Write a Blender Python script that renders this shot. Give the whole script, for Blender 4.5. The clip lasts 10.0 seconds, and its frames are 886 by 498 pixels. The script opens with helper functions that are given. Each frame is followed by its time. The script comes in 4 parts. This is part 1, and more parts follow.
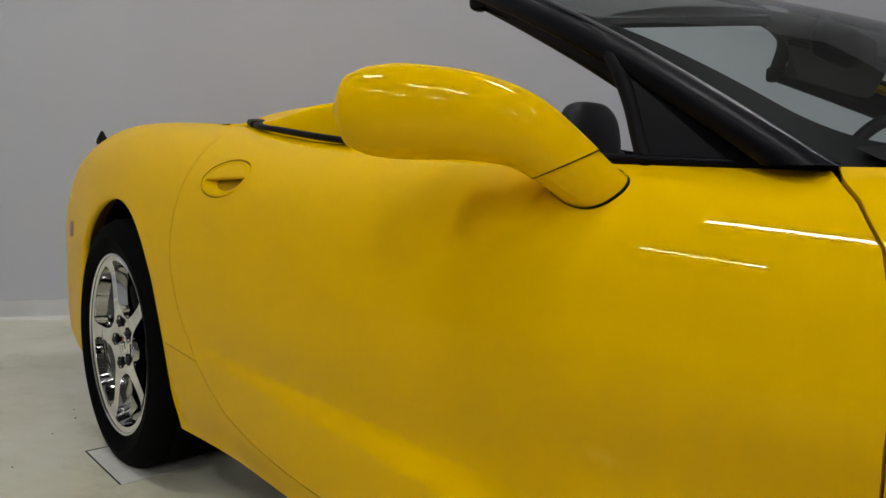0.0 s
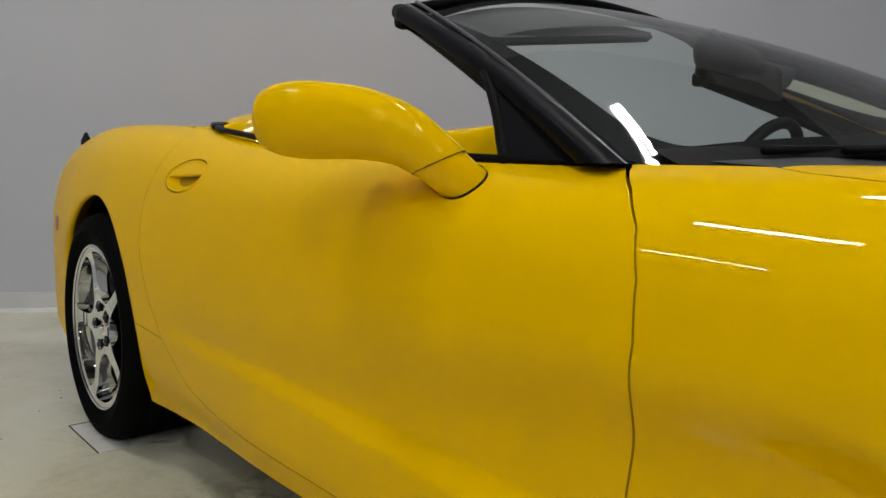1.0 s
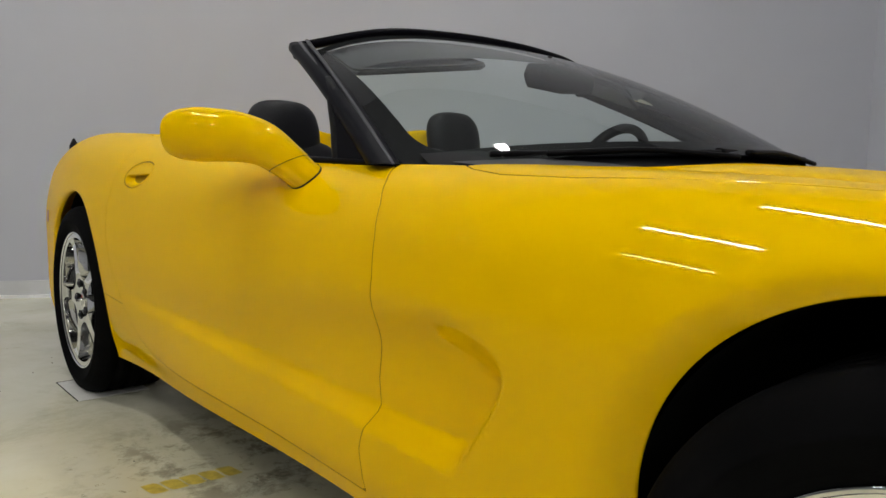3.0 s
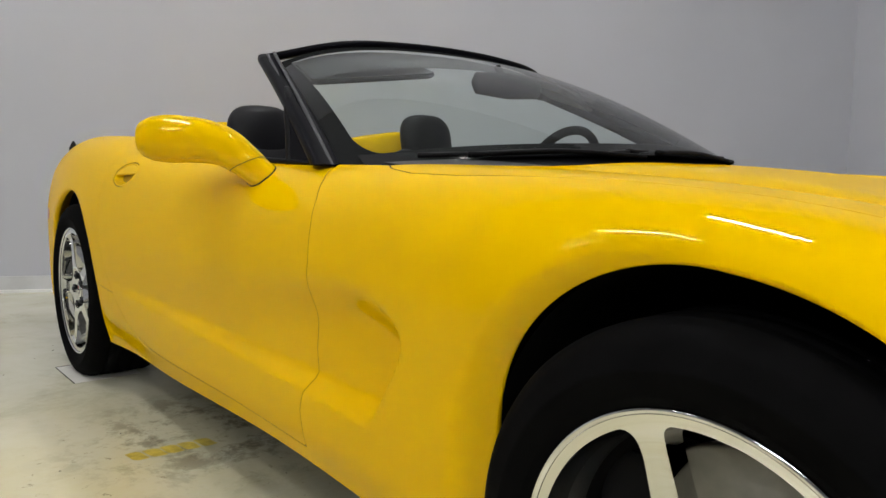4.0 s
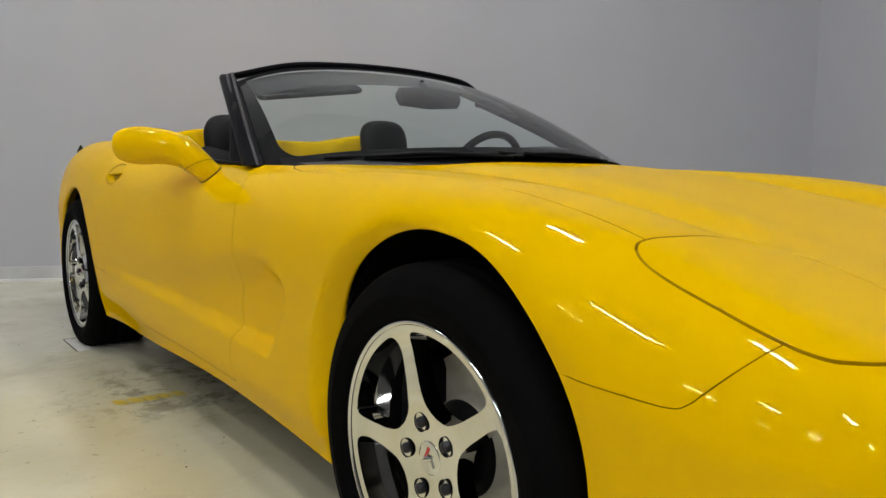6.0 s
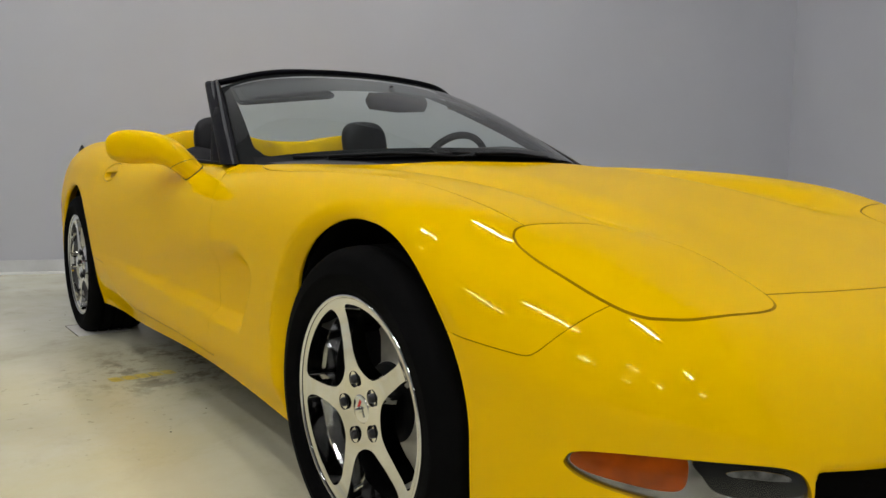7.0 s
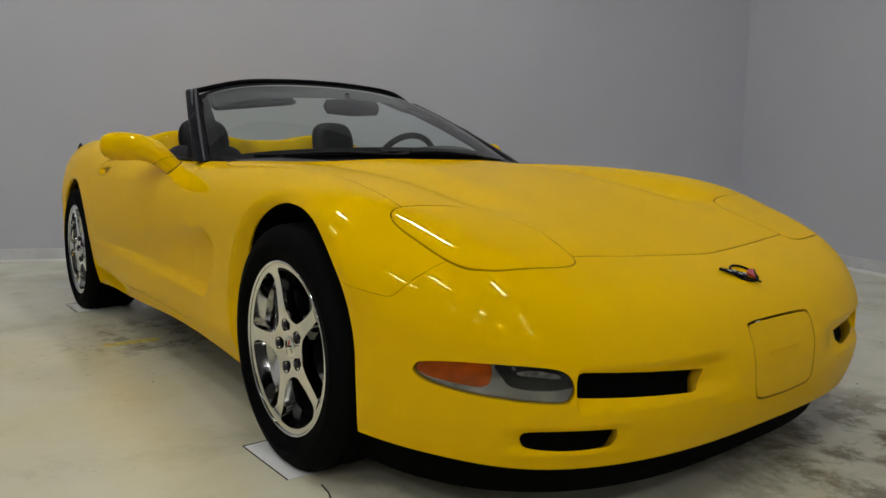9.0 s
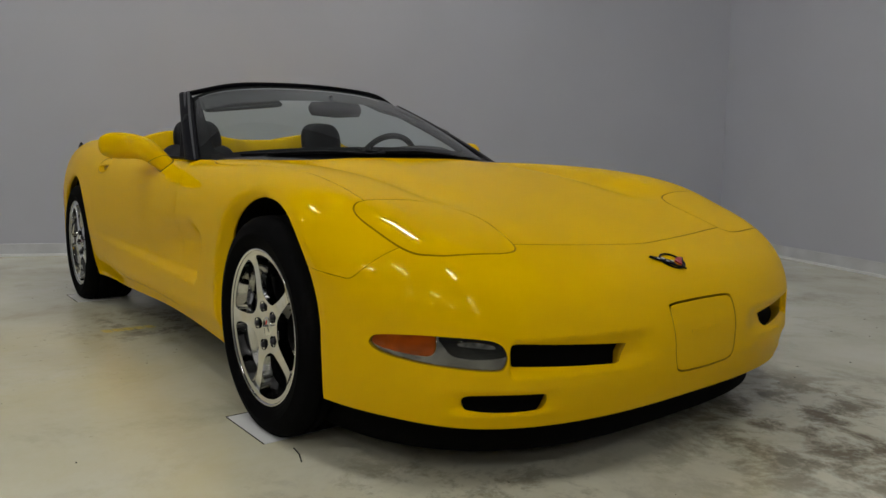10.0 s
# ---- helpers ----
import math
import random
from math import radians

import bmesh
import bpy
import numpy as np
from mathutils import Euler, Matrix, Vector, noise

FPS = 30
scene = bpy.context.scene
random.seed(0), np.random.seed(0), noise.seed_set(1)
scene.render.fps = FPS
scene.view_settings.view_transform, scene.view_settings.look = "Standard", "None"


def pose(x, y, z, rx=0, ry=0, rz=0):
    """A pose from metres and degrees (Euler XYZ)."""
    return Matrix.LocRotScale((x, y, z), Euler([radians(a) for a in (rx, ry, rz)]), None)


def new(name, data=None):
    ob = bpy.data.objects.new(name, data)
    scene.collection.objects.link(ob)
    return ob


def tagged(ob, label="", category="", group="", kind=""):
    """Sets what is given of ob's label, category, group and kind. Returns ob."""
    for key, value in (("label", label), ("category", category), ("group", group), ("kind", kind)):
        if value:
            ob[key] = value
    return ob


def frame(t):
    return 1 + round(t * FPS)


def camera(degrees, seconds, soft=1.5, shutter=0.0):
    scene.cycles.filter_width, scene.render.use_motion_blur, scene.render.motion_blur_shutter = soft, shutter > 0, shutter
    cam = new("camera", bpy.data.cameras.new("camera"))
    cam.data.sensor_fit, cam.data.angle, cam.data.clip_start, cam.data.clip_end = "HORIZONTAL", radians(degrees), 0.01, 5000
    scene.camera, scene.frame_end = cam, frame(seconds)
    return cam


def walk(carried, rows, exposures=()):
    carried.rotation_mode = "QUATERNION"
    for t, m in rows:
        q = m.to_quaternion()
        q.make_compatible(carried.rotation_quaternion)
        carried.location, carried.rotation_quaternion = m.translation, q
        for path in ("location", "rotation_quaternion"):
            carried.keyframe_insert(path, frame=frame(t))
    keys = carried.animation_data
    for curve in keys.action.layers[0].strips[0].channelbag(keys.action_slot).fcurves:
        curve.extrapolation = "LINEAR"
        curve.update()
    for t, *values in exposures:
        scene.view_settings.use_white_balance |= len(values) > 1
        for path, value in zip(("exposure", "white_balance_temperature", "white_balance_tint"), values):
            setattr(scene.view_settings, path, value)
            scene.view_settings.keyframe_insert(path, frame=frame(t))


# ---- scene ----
cam = camera(64.0, 10.0)
# seconds, place in metres, turn in degrees
PATH = [
    (0, -0.667, -1.505, 0.784, 84.44, -1.31, 48.68),
    (0.5, -0.554, -1.513, 0.783, 84.37, -1.23, 48.62),
    (1, -0.429, -1.520, 0.784, 84.28, -1.17, 48.61),
    (1.5, -0.303, -1.529, 0.784, 84.21, -1.10, 48.72),
    (2, -0.160, -1.542, 0.785, 84.19, -0.98, 48.88),
    (2.5, -0.019, -1.555, 0.784, 84.18, -0.88, 49.10),
    (4, 0.362, -1.563, 0.785, 84.06, -0.57, 50.22),
    (4.5, 0.490, -1.564, 0.784, 84.06, -0.46, 50.62),
    (5, 0.624, -1.570, 0.783, 84.08, -0.39, 51.12),
    (5.5, 0.757, -1.574, 0.783, 84.06, -0.35, 51.61),
    (7, 1.179, -1.608, 0.787, 83.73, -0.22, 52.41),
    (7.5, 1.305, -1.623, 0.789, 83.57, -0.21, 52.52),
    (8, 1.440, -1.647, 0.790, 83.45, -0.21, 52.52),
    (8.5, 1.563, -1.673, 0.790, 83.42, -0.24, 52.46),
    (9, 1.686, -1.695, 0.788, 83.40, -0.28, 52.44),
    (9.5, 1.802, -1.714, 0.787, 83.38, -0.33, 52.52),
    (10, 1.929, -1.734, 0.787, 83.31, -0.40, 52.56),
]
# the clip's camera opens up by the front wheel and closes down again in front of the nose
walk(cam, [(t, pose(*p)) for t, *p in PATH],
     [(0.0, 0.04), (1.0, 0.10), (2.0, 0.13), (2.7, 0.18), (3.8, 0.42), (4.5, 0.52), (5.0, 0.42), (5.5, 0.30), (7.0, 0.25), (7.5, 0.21), (8.5, 0.0), (9.5, -0.25), (10.0, -0.32)])

# ---- world, light and exposure ----
world = bpy.data.worlds.new("world")
scene.world = world
world.use_nodes = True
world.node_tree.nodes["Background"].inputs[0].default_value = (0.02, 0.02, 0.022, 1)

# the room is turned against the car: its corner, and the ways along its two seen walls
CORNER_AT = Vector((-2.08, 4.90, 0.0))
ROOM_TURN = radians(-26.6)
ROOM_LONG, ROOM_WIDE, ROOM_HIGH, LAMP_HIGH = 31.0, 13.5, 5.7, 5.0
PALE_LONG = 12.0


def room(a, b, z=0.0):
    """A place in the room: a along the far wall's neighbour, b along the back wall, from their corner."""
    c, s = math.cos(ROOM_TURN), math.sin(ROOM_TURN)
    return Vector((CORNER_AT.x + a * c + b * s, CORNER_AT.y + a * s - b * c, z))


# ---- materials ----
def material(name, colour, rough=0.5, metal=0.0, coat=0.0, coat_rough=0.03, spec=0.5, vary=0.0, scale=8.0, bump=0.0, bump_scale=60.0, rough_vary=0.0):
    mat = bpy.data.materials.new(name)
    mat.use_nodes = True
    nt = mat.node_tree
    b = nt.nodes["Principled BSDF"]
    b.inputs["Base Color"].default_value = (*colour, 1)
    b.inputs["Roughness"].default_value = rough
    b.inputs["Metallic"].default_value = metal
    b.inputs["Coat Weight"].default_value = coat
    b.inputs["Coat Roughness"].default_value = coat_rough
    b.inputs["Specular IOR Level"].default_value = spec
    if vary or bump or rough_vary:
        at = nt.nodes.new("ShaderNodeTexCoord")
        n = nt.nodes.new("ShaderNodeTexNoise")
        n.inputs["Scale"].default_value = scale
        n.inputs["Detail"].default_value = 6
        nt.links.new(at.outputs["Object"], n.inputs["Vector"])
        if vary:
            ramp = nt.nodes.new("ShaderNodeValToRGB")
            ramp.color_ramp.elements[0].position, ramp.color_ramp.elements[1].position = 0.3, 0.7
            ramp.color_ramp.elements[0].color = (*[c * (1 - vary) for c in colour], 1)
            ramp.color_ramp.elements[1].color = (*[min(1, c * (1 + vary)) for c in colour], 1)
            nt.links.new(n.outputs["Fac"], ramp.inputs["Fac"])
            nt.links.new(ramp.outputs["Color"], b.inputs["Base Color"])
        if rough_vary:
            m = nt.nodes.new("ShaderNodeMapRange")
            m.inputs["To Min"].default_value, m.inputs["To Max"].default_value = max(0.02, rough - rough_vary), rough + rough_vary
            nt.links.new(n.outputs["Fac"], m.inputs["Value"])
            nt.links.new(m.outputs["Result"], b.inputs["Roughness"])
        if bump:
            n2 = nt.nodes.new("ShaderNodeTexNoise")
            n2.inputs["Scale"].default_value = bump_scale
            n2.inputs["Detail"].default_value = 4
            nt.links.new(at.outputs["Object"], n2.inputs["Vector"])
            bp = nt.nodes.new("ShaderNodeBump")
            bp.inputs["Strength"].default_value = bump
            bp.inputs["Distance"].default_value = 0.002
            nt.links.new(n2.outputs["Fac"], bp.inputs["Height"])
            nt.links.new(bp.outputs["Normal"], b.inputs["Normal"])
    return mat


def glowing(name, colour, strength):
    mat = bpy.data.materials.new(name)
    mat.use_nodes = True
    b = mat.node_tree.nodes["Principled BSDF"]
    b.inputs["Base Color"].default_value = (0.8, 0.8, 0.8, 1)
    b.inputs["Emission Color"].default_value = (*colour, 1)
    b.inputs["Emission Strength"].default_value = strength
    return mat


def paint_material():
    """Solid yellow under clear lacquer, with a faint orange peel."""
    mat = material("yellow_paint", (0.825, 0.495, 0.0), rough=0.5, coat=0.38, coat_rough=0.003, spec=0.0)
    nt = mat.node_tree
    b = nt.nodes["Principled BSDF"]
    b.inputs["Coat IOR"].default_value = 1.43
    at = nt.nodes.new("ShaderNodeTexCoord")
    n = nt.nodes.new("ShaderNodeTexNoise")
    n.inputs["Scale"].default_value, n.inputs["Detail"].default_value = 260, 2
    nt.links.new(at.outputs["Object"], n.inputs["Vector"])
    bp = nt.nodes.new("ShaderNodeBump")
    bp.inputs["Strength"].default_value, bp.inputs["Distance"].default_value = 0.004, 0.001
    nt.links.new(n.outputs["Fac"], bp.inputs["Height"])
    nt.links.new(bp.outputs["Normal"], b.inputs["Coat Normal"])
    return mat


def floor_material():
    """Polished pale concrete with cloudy patches, scuffs and dark specks."""
    mat = bpy.data.materials.new("polished_concrete")
    mat.use_nodes = True
    nt = mat.node_tree
    b = nt.nodes["Principled BSDF"]
    at = nt.nodes.new("ShaderNodeTexCoord")

    def noise_node(scale, detail, rough=0.5, warp=0.0):
        n = nt.nodes.new("ShaderNodeTexNoise")
        n.inputs["Scale"].default_value, n.inputs["Detail"].default_value, n.inputs["Roughness"].default_value = scale, detail, rough
        n.inputs["Distortion"].default_value = warp
        nt.links.new(at.outputs["Object"], n.inputs["Vector"])
        return n.outputs["Fac"]

    def ramp(fac, *stops):
        r = nt.nodes.new("ShaderNodeValToRGB")
        while len(r.color_ramp.elements) < len(stops):
            r.color_ramp.elements.new(0.5)
        for e, (p, c) in zip(r.color_ramp.elements, stops):
            e.position, e.color = p, (*c, 1)
        nt.links.new(fac, r.inputs["Fac"])
        return r.outputs["Color"]

    def mix(kind, fac, a, c):
        m = nt.nodes.new("ShaderNodeMix")
        m.data_type, m.blend_type = "RGBA", kind
        m.inputs["Factor"].default_value = fac
        nt.links.new(a, m.inputs["A"])
        nt.links.new(c, m.inputs["B"])
        return m.outputs["Result"]

    base = ramp(noise_node(0.7, 8, 0.62, 0.2), (0.25, (0.54, 0.515, 0.38)), (0.5, (0.68, 0.665, 0.54)), (0.8, (0.76, 0.76, 0.69)))
    stain = ramp(noise_node(2.1, 10, 0.74, 0.3), (0.25, (0.36, 0.33, 0.24)), (0.47, (0.90, 0.89, 0.84)), (0.62, (1, 1, 1)))
    speck = ramp(noise_node(14, 5, 0.65, 0.4), (0.23, (0.16, 0.14, 0.11)), (0.30, (1, 1, 1)), (1.0, (1, 1, 1)))
    colour = mix("MULTIPLY", 0.6, mix("MULTIPLY", 0.6, base, stain), speck)
    # old smears of dirt where cars have stood and been turned
    # warm also paints the car's yellow bounce onto the floor beside it
    warm, brown = (0.62, 0.56, 0.33), (0.13, 0.105, 0.06)
    for cx, cy, wide, deep, scale, lo, hi, tone in ((-1.1, -1.3, 1.6, 0.95, 1.6, 0.15, 0.80, warm), (0.4, -1.3, 1.3, 0.85, 2.0, 0.18, 0.80, warm),
                                                    (1.05, 0.50, 1.0, 1.0, 5.0, 0.42, 0.60, brown), (-1.70, -0.72, 0.62, 0.8, 7.0, 0.47, 0.62, brown),
                                                    (1.9, 1.6, 0.9, 0.8, 5.0, 0.46, 0.62, brown), (0.75, -0.75, 0.7, 0.6, 8.0, 0.48, 0.64, brown), (-1.5, -1.15, 1.0, 0.6, 22.0, 0.61, 0.66, brown)):
        d = nt.nodes.new("ShaderNodeVectorMath")
        d.operation = "DISTANCE"
        d.inputs[1].default_value = (cx, cy, 0)
        nt.links.new(at.outputs["Object"], d.inputs[0])
        near = nt.nodes.new("ShaderNodeMapRange")
        near.interpolation_type = "SMOOTHSTEP"
        near.inputs["From Min"].default_value, near.inputs["From Max"].default_value = wide, 0.1 * wide
        nt.links.new(d.outputs["Value"], near.inputs["Value"])
        blot = nt.nodes.new("ShaderNodeMapRange")
        blot.interpolation_type = "SMOOTHSTEP"
        blot.inputs["From Min"].default_value, blot.inputs["From Max"].default_value = lo, hi
        nt.links.new(noise_node(scale, 9, 0.72, 0.25), blot.inputs["Value"])
        both = nt.nodes.new("ShaderNodeMath")
        both.operation = "MULTIPLY"
        nt.links.new(near.outputs["Result"], both.inputs[0])
        nt.links.new(blot.outputs["Result"], both.inputs[1])
        amount = nt.nodes.new("ShaderNodeMath")
        amount.operation = "MULTIPLY"
        amount.inputs[1].default_value = deep
        nt.links.new(both.outputs[0], amount.inputs[0])
        m = nt.nodes.new("ShaderNodeMix")
        m.data_type, m.blend_type = "RGBA", "MIX"
        nt.links.new(amount.outputs[0], m.inputs["Factor"])
        nt.links.new(colour, m.inputs["A"])
        m.inputs["B"].default_value = (*tone, 1)
        colour = m.outputs["Result"]
    nt.links.new(colour, b.inputs["Base Color"])
    m = nt.nodes.new("ShaderNodeMapRange")
    m.inputs["To Min"].default_value, m.inputs["To Max"].default_value = 0.14, 0.28
    nt.links.new(noise_node(1.4, 2, 0.5), m.inputs["Value"])
    nt.links.new(m.outputs["Result"], b.inputs["Roughness"])
    bp = nt.nodes.new("ShaderNodeBump")
    bp.inputs["Strength"].default_value, bp.inputs["Distance"].default_value = 0.08, 0.002
    nt.links.new(noise_node(30, 5), bp.inputs["Height"])
    nt.links.new(bp.outputs["Normal"], b.inputs["Normal"])
    return mat


def glass_material(name, tint, rough=0.0, haze_share=0.003):
    mat = bpy.data.materials.new(name)
    mat.use_nodes = True
    nt = mat.node_tree
    nt.nodes.remove(nt.nodes["Principled BSDF"])
    out = nt.nodes["Material Output"]
    clear = nt.nodes.new("ShaderNodeBsdfTransparent")
    clear.inputs[0].default_value = (*tint, 1)
    gloss = nt.nodes.new("ShaderNodeBsdfGlossy")
    gloss.inputs["Roughness"].default_value = rough
    fres = nt.nodes.new("ShaderNodeFresnel")
    fres.inputs["IOR"].default_value = 1.4
    # pale diffuse share, standing in for the veil of reflected light on the glass
    haze = nt.nodes.new("ShaderNodeBsdfDiffuse")
    haze.inputs["Color"].default_value = (0.8, 0.8, 0.8, 1)
    film = nt.nodes.new("ShaderNodeMixShader")
    film.inputs[0].default_value = haze_share
    nt.links.new(clear.outputs[0], film.inputs[1])
    nt.links.new(haze.outputs[0], film.inputs[2])
    mx = nt.nodes.new("ShaderNodeMixShader")
    nt.links.new(fres.outputs[0], mx.inputs[0])
    nt.links.new(film.outputs[0], mx.inputs[1])
    nt.links.new(gloss.outputs[0], mx.inputs[2])
    nt.links.new(mx.outputs[0], out.inputs[0])
    return mat


PAINT = paint_material()
FLOOR = floor_material()
WALL = material("grey_wall_paint", (0.50, 0.508, 0.567), rough=0.6, vary=0.02, scale=1.3, bump=0.12, bump_scale=90)
CEILING = material("dark_unseen_ceiling", (0.06, 0.06, 0.065), rough=0.8, vary=0.03, scale=2)
# for walls out of view, dark so the car's paint reflects little
UNSEEN_WALL = material("dark_unseen_wall", (0.14, 0.14, 0.14), rough=0.7, vary=0.05, scale=1.5)
TRIM = material("pale_grey_baseboard", (0.60, 0.605, 0.62), rough=0.45, vary=0.10, scale=5)
BEAD = material("white_bead_paint", (0.80, 0.80, 0.79), rough=0.4, vary=0.08, scale=7)
TUBE = glowing("lit_tube", (0.985, 0.984, 0.960), 86.0)
LAMP_BODY = material("white_lamp_body", (0.75, 0.75, 0.75), rough=0.4)
RUBBER = material("tyre_rubber", (0.003, 0.003, 0.0033), rough=0.8, spec=0.03, vary=0.25, scale=14, bump=0.25, bump_scale=120)
BLACK = material("black_plastic", (0.004, 0.004, 0.005), rough=0.5, spec=0.10, bump=0.1, bump_scale=300)
TRIM_BLACK = material("satin_black_trim", (0.003, 0.003, 0.005), rough=0.42, spec=0.05)
WELL = material("wheel_well_liner", (0.003, 0.003, 0.003), rough=0.95, spec=0.05)
BARREL = material("polished_rim_barrel", (0.78, 0.78, 0.79), rough=0.06, metal=1.0, rough_vary=0.03, scale=22)
CHROME = material("polished_wheel", (0.80, 0.80, 0.79), rough=0.035, metal=1.0, rough_vary=0.015, scale=18)
STEEL = material("brake_disc_steel", (0.50, 0.48, 0.42), rough=0.5, metal=0.25, vary=0.12, scale=30)
LUG = material("dark_lug_nut", (0.035, 0.035, 0.04), rough=0.35, metal=0.6)
LEATHER = material("black_leather", (0.006, 0.006, 0.008), rough=0.5, spec=0.2, vary=0.15, scale=9, bump=0.35, bump_scale=180)
VINYL = material("dark_dashboard_vinyl", (0.035, 0.036, 0.038), rough=0.6, bump=0.3, bump_scale=260)
GLASS = glass_material("windscreen_glass", (0.80, 0.90, 0.87), haze_share=0.014)
FRIT = material("black_glass_border", (0.003, 0.003, 0.004), rough=0.5, spec=0.03)
AMBER = material("amber_lens", (0.42, 0.078, 0.002), rough=0.3, spec=0.1, vary=0.35, scale=30)
LENS = material("smoked_clear_lens", (0.012, 0.012, 0.013), rough=0.2, spec=0.2, vary=0.5, scale=16)
HOUSING = material("grey_lamp_housing", (0.27, 0.27, 0.28), rough=0.12, metal=1.0, vary=0.45, scale=24)
COVER = glass_material("clear_lamp_cover", (0.86, 0.86, 0.86), haze_share=0.0)
REFLECTOR = material("dull_reflector", (0.13, 0.13, 0.125), rough=0.25, coat=1.0, vary=0.7, scale=45)
RED = material("red_lens", (0.24, 0.020, 0.022), rough=0.35, coat=0.15)
RED_ENAMEL = material("red_enamel", (0.50, 0.02, 0.02), rough=0.25, coat=1.0)
WHITE_ENAMEL = material("white_enamel", (0.7, 0.7, 0.7), rough=0.25, coat=1.0)
BRIGHT = material("bright_trim", (0.32, 0.32, 0.33), rough=0.25, metal=0.9)
PILLAR_TRIM = material("dark_satin_moulding", (0.045, 0.045, 0.05), rough=0.32, spec=0.5)
MIRROR = material("mirror_silver", (0.85, 0.85, 0.85), rough=0.01, metal=1.0)
# body yellow darkened for the gaps, so part of their shade is painted
SHADED_JAMB = material("shaded_jamb_yellow", (0.42, 0.24, 0.0), rough=0.6, spec=0.1)
PAPER = material("white_paper", (0.65, 0.65, 0.635), rough=0.7, vary=0.04, scale=9)
GREY_PAPER = material("grubby_paper", (0.60, 0.59, 0.55), rough=0.5, vary=0.10, scale=14)
YELLOW_MARK = material("worn_yellow_floor_paint", (0.50, 0.38, 0.05), rough=0.5, vary=0.25, scale=40)
DARK_BROWN = material("dark_grit_and_edge", (0.03, 0.026, 0.02), rough=0.9)

# the strip lamps hang in straight rows, given in the room's own measures
LAMP_ROWS = [3.45 + 3.27 * j for j in range(3)]
LAMP_COLUMNS = [2.3 + 4.08 * i for i in range(4)]


def room_inside(x, y):
    c, s = math.cos(ROOM_TURN), math.sin(ROOM_TURN)
    dx, dy = x - CORNER_AT.x, y - CORNER_AT.y
    return dx * c + dy * s > 0.1 and dx * s - dy * c > 0.1


# ---- the car's outer shape: x ahead from the front axle, y to the car's left, z up ----
def spline(xs, ys):
    """A smooth curve through a few stations."""
    xs, ys = np.array(xs, float), np.array(ys, float)
    d = np.diff(ys) / np.diff(xs)
    m = np.zeros(len(xs))
    m[1:-1] = (d[:-1] * np.diff(xs)[1:] + d[1:] * np.diff(xs)[:-1]) / (xs[2:] - xs[:-2])
    m[0], m[-1] = d[0], d[-1]

    def value(x):
        x = np.clip(np.asarray(x, float), xs[0], xs[-1])
        i = np.clip(np.searchsorted(xs, x) - 1, 0, len(xs) - 2)
        h = xs[i + 1] - xs[i]
        t = (x - xs[i]) / h
        return ((2 * t**3 - 3 * t**2 + 1) * ys[i] + (t**3 - 2 * t**2 + t) * h * m[i]
                + (3 * t**2 - 2 * t**3) * ys[i + 1] + (t**3 - t**2) * h * m[i + 1])
    return value


def fair(xs, ys):
    """A curve through a few stations whose bend changes smoothly too."""
    xs, ys = np.array(xs, float), np.array(ys, float)
    n, h = len(xs), np.diff(xs)
    A, r = np.eye(n), np.zeros(n)
    for i in range(1, n - 1):
        A[i, i - 1:i + 2] = h[i - 1], 2 * (h[i - 1] + h[i]), h[i]
        r[i] = 6 * ((ys[i + 1] - ys[i]) / h[i] - (ys[i] - ys[i - 1]) / h[i - 1])
    m = np.linalg.solve(A, r)

    def value(x):
        x = np.clip(np.asarray(x, float), xs[0], xs[-1])
        i = np.clip(np.searchsorted(xs, x) - 1, 0, n - 2)
        a, b, w = xs[i + 1] - x, x - xs[i], h[i]
        return (m[i] * a**3 + m[i + 1] * b**3) / (6 * w) + (ys[i] / w - m[i] * w / 6) * a + (ys[i + 1] / w - m[i + 1] * w / 6) * b
    return value


def step(a, b, x):
    t = np.clip((x - a) / (b - a), 0, 1)
    return t * t * t * (t * (6 * t - 15) + 10)


def smax(a, b, k):
    h = np.maximum(k - np.abs(a - b), 0) / k
    return np.maximum(a, b) + h * h * k / 4


CENTRE = fair([-3.6, -3.3, -2.7, -2.3, -1.4, -0.85, -0.4, 0.0, 0.3, 0.6, 0.74, 0.86, 1.0],
                [0.87, 0.925, 0.93, 0.915, 0.87, 0.834, 0.805, 0.745, 0.672, 0.578, 0.520, 0.45, 0.36])
CREST = fair([-3.6, -3.3, -2.8, -2.3, -1.9, -1.4, -0.85, -0.45, -0.1, 0.12, 0.32, 0.45, 0.6, 0.74, 0.86, 1.0],
               [0.84, 0.915, 0.935, 0.905, 0.865, 0.83, 0.810, 0.799, 0.776, 0.744, 0.690, 0.643, 0.580, 0.507, 0.44, 0.36])
WIDTH = fair([-3.7, -3.5, -3.2, -2.9, -2.65, -2.2, -1.6, -0.9, -0.45, 0.0, 0.3, 1.0],
               [0.76, 0.83, 0.89, 0.925, 0.936, 0.928, 0.914, 0.905, 0.915, 0.926, 0.926, 0.926])
NOSE, CORNER = 0.863, 3.0


def top_height(x, y):
    """Height of the bonnet and deck: two wing crests with a long shallow bulge between them."""
    a = np.abs(y)
    w = step(0.12, 0.62, a)
    z = CENTRE(x) * (1 - w) + CREST(x) * w
    z = z - 0.035 * np.exp(-((a - 0.46) / 0.10) ** 2) * step(0.5, 0.1, x) * step(-0.66, -0.30, x)
    return z - (0.35 + 0.8 * step(0.15, 0.5, x)) * np.maximum(a - 0.66, 0) ** 2


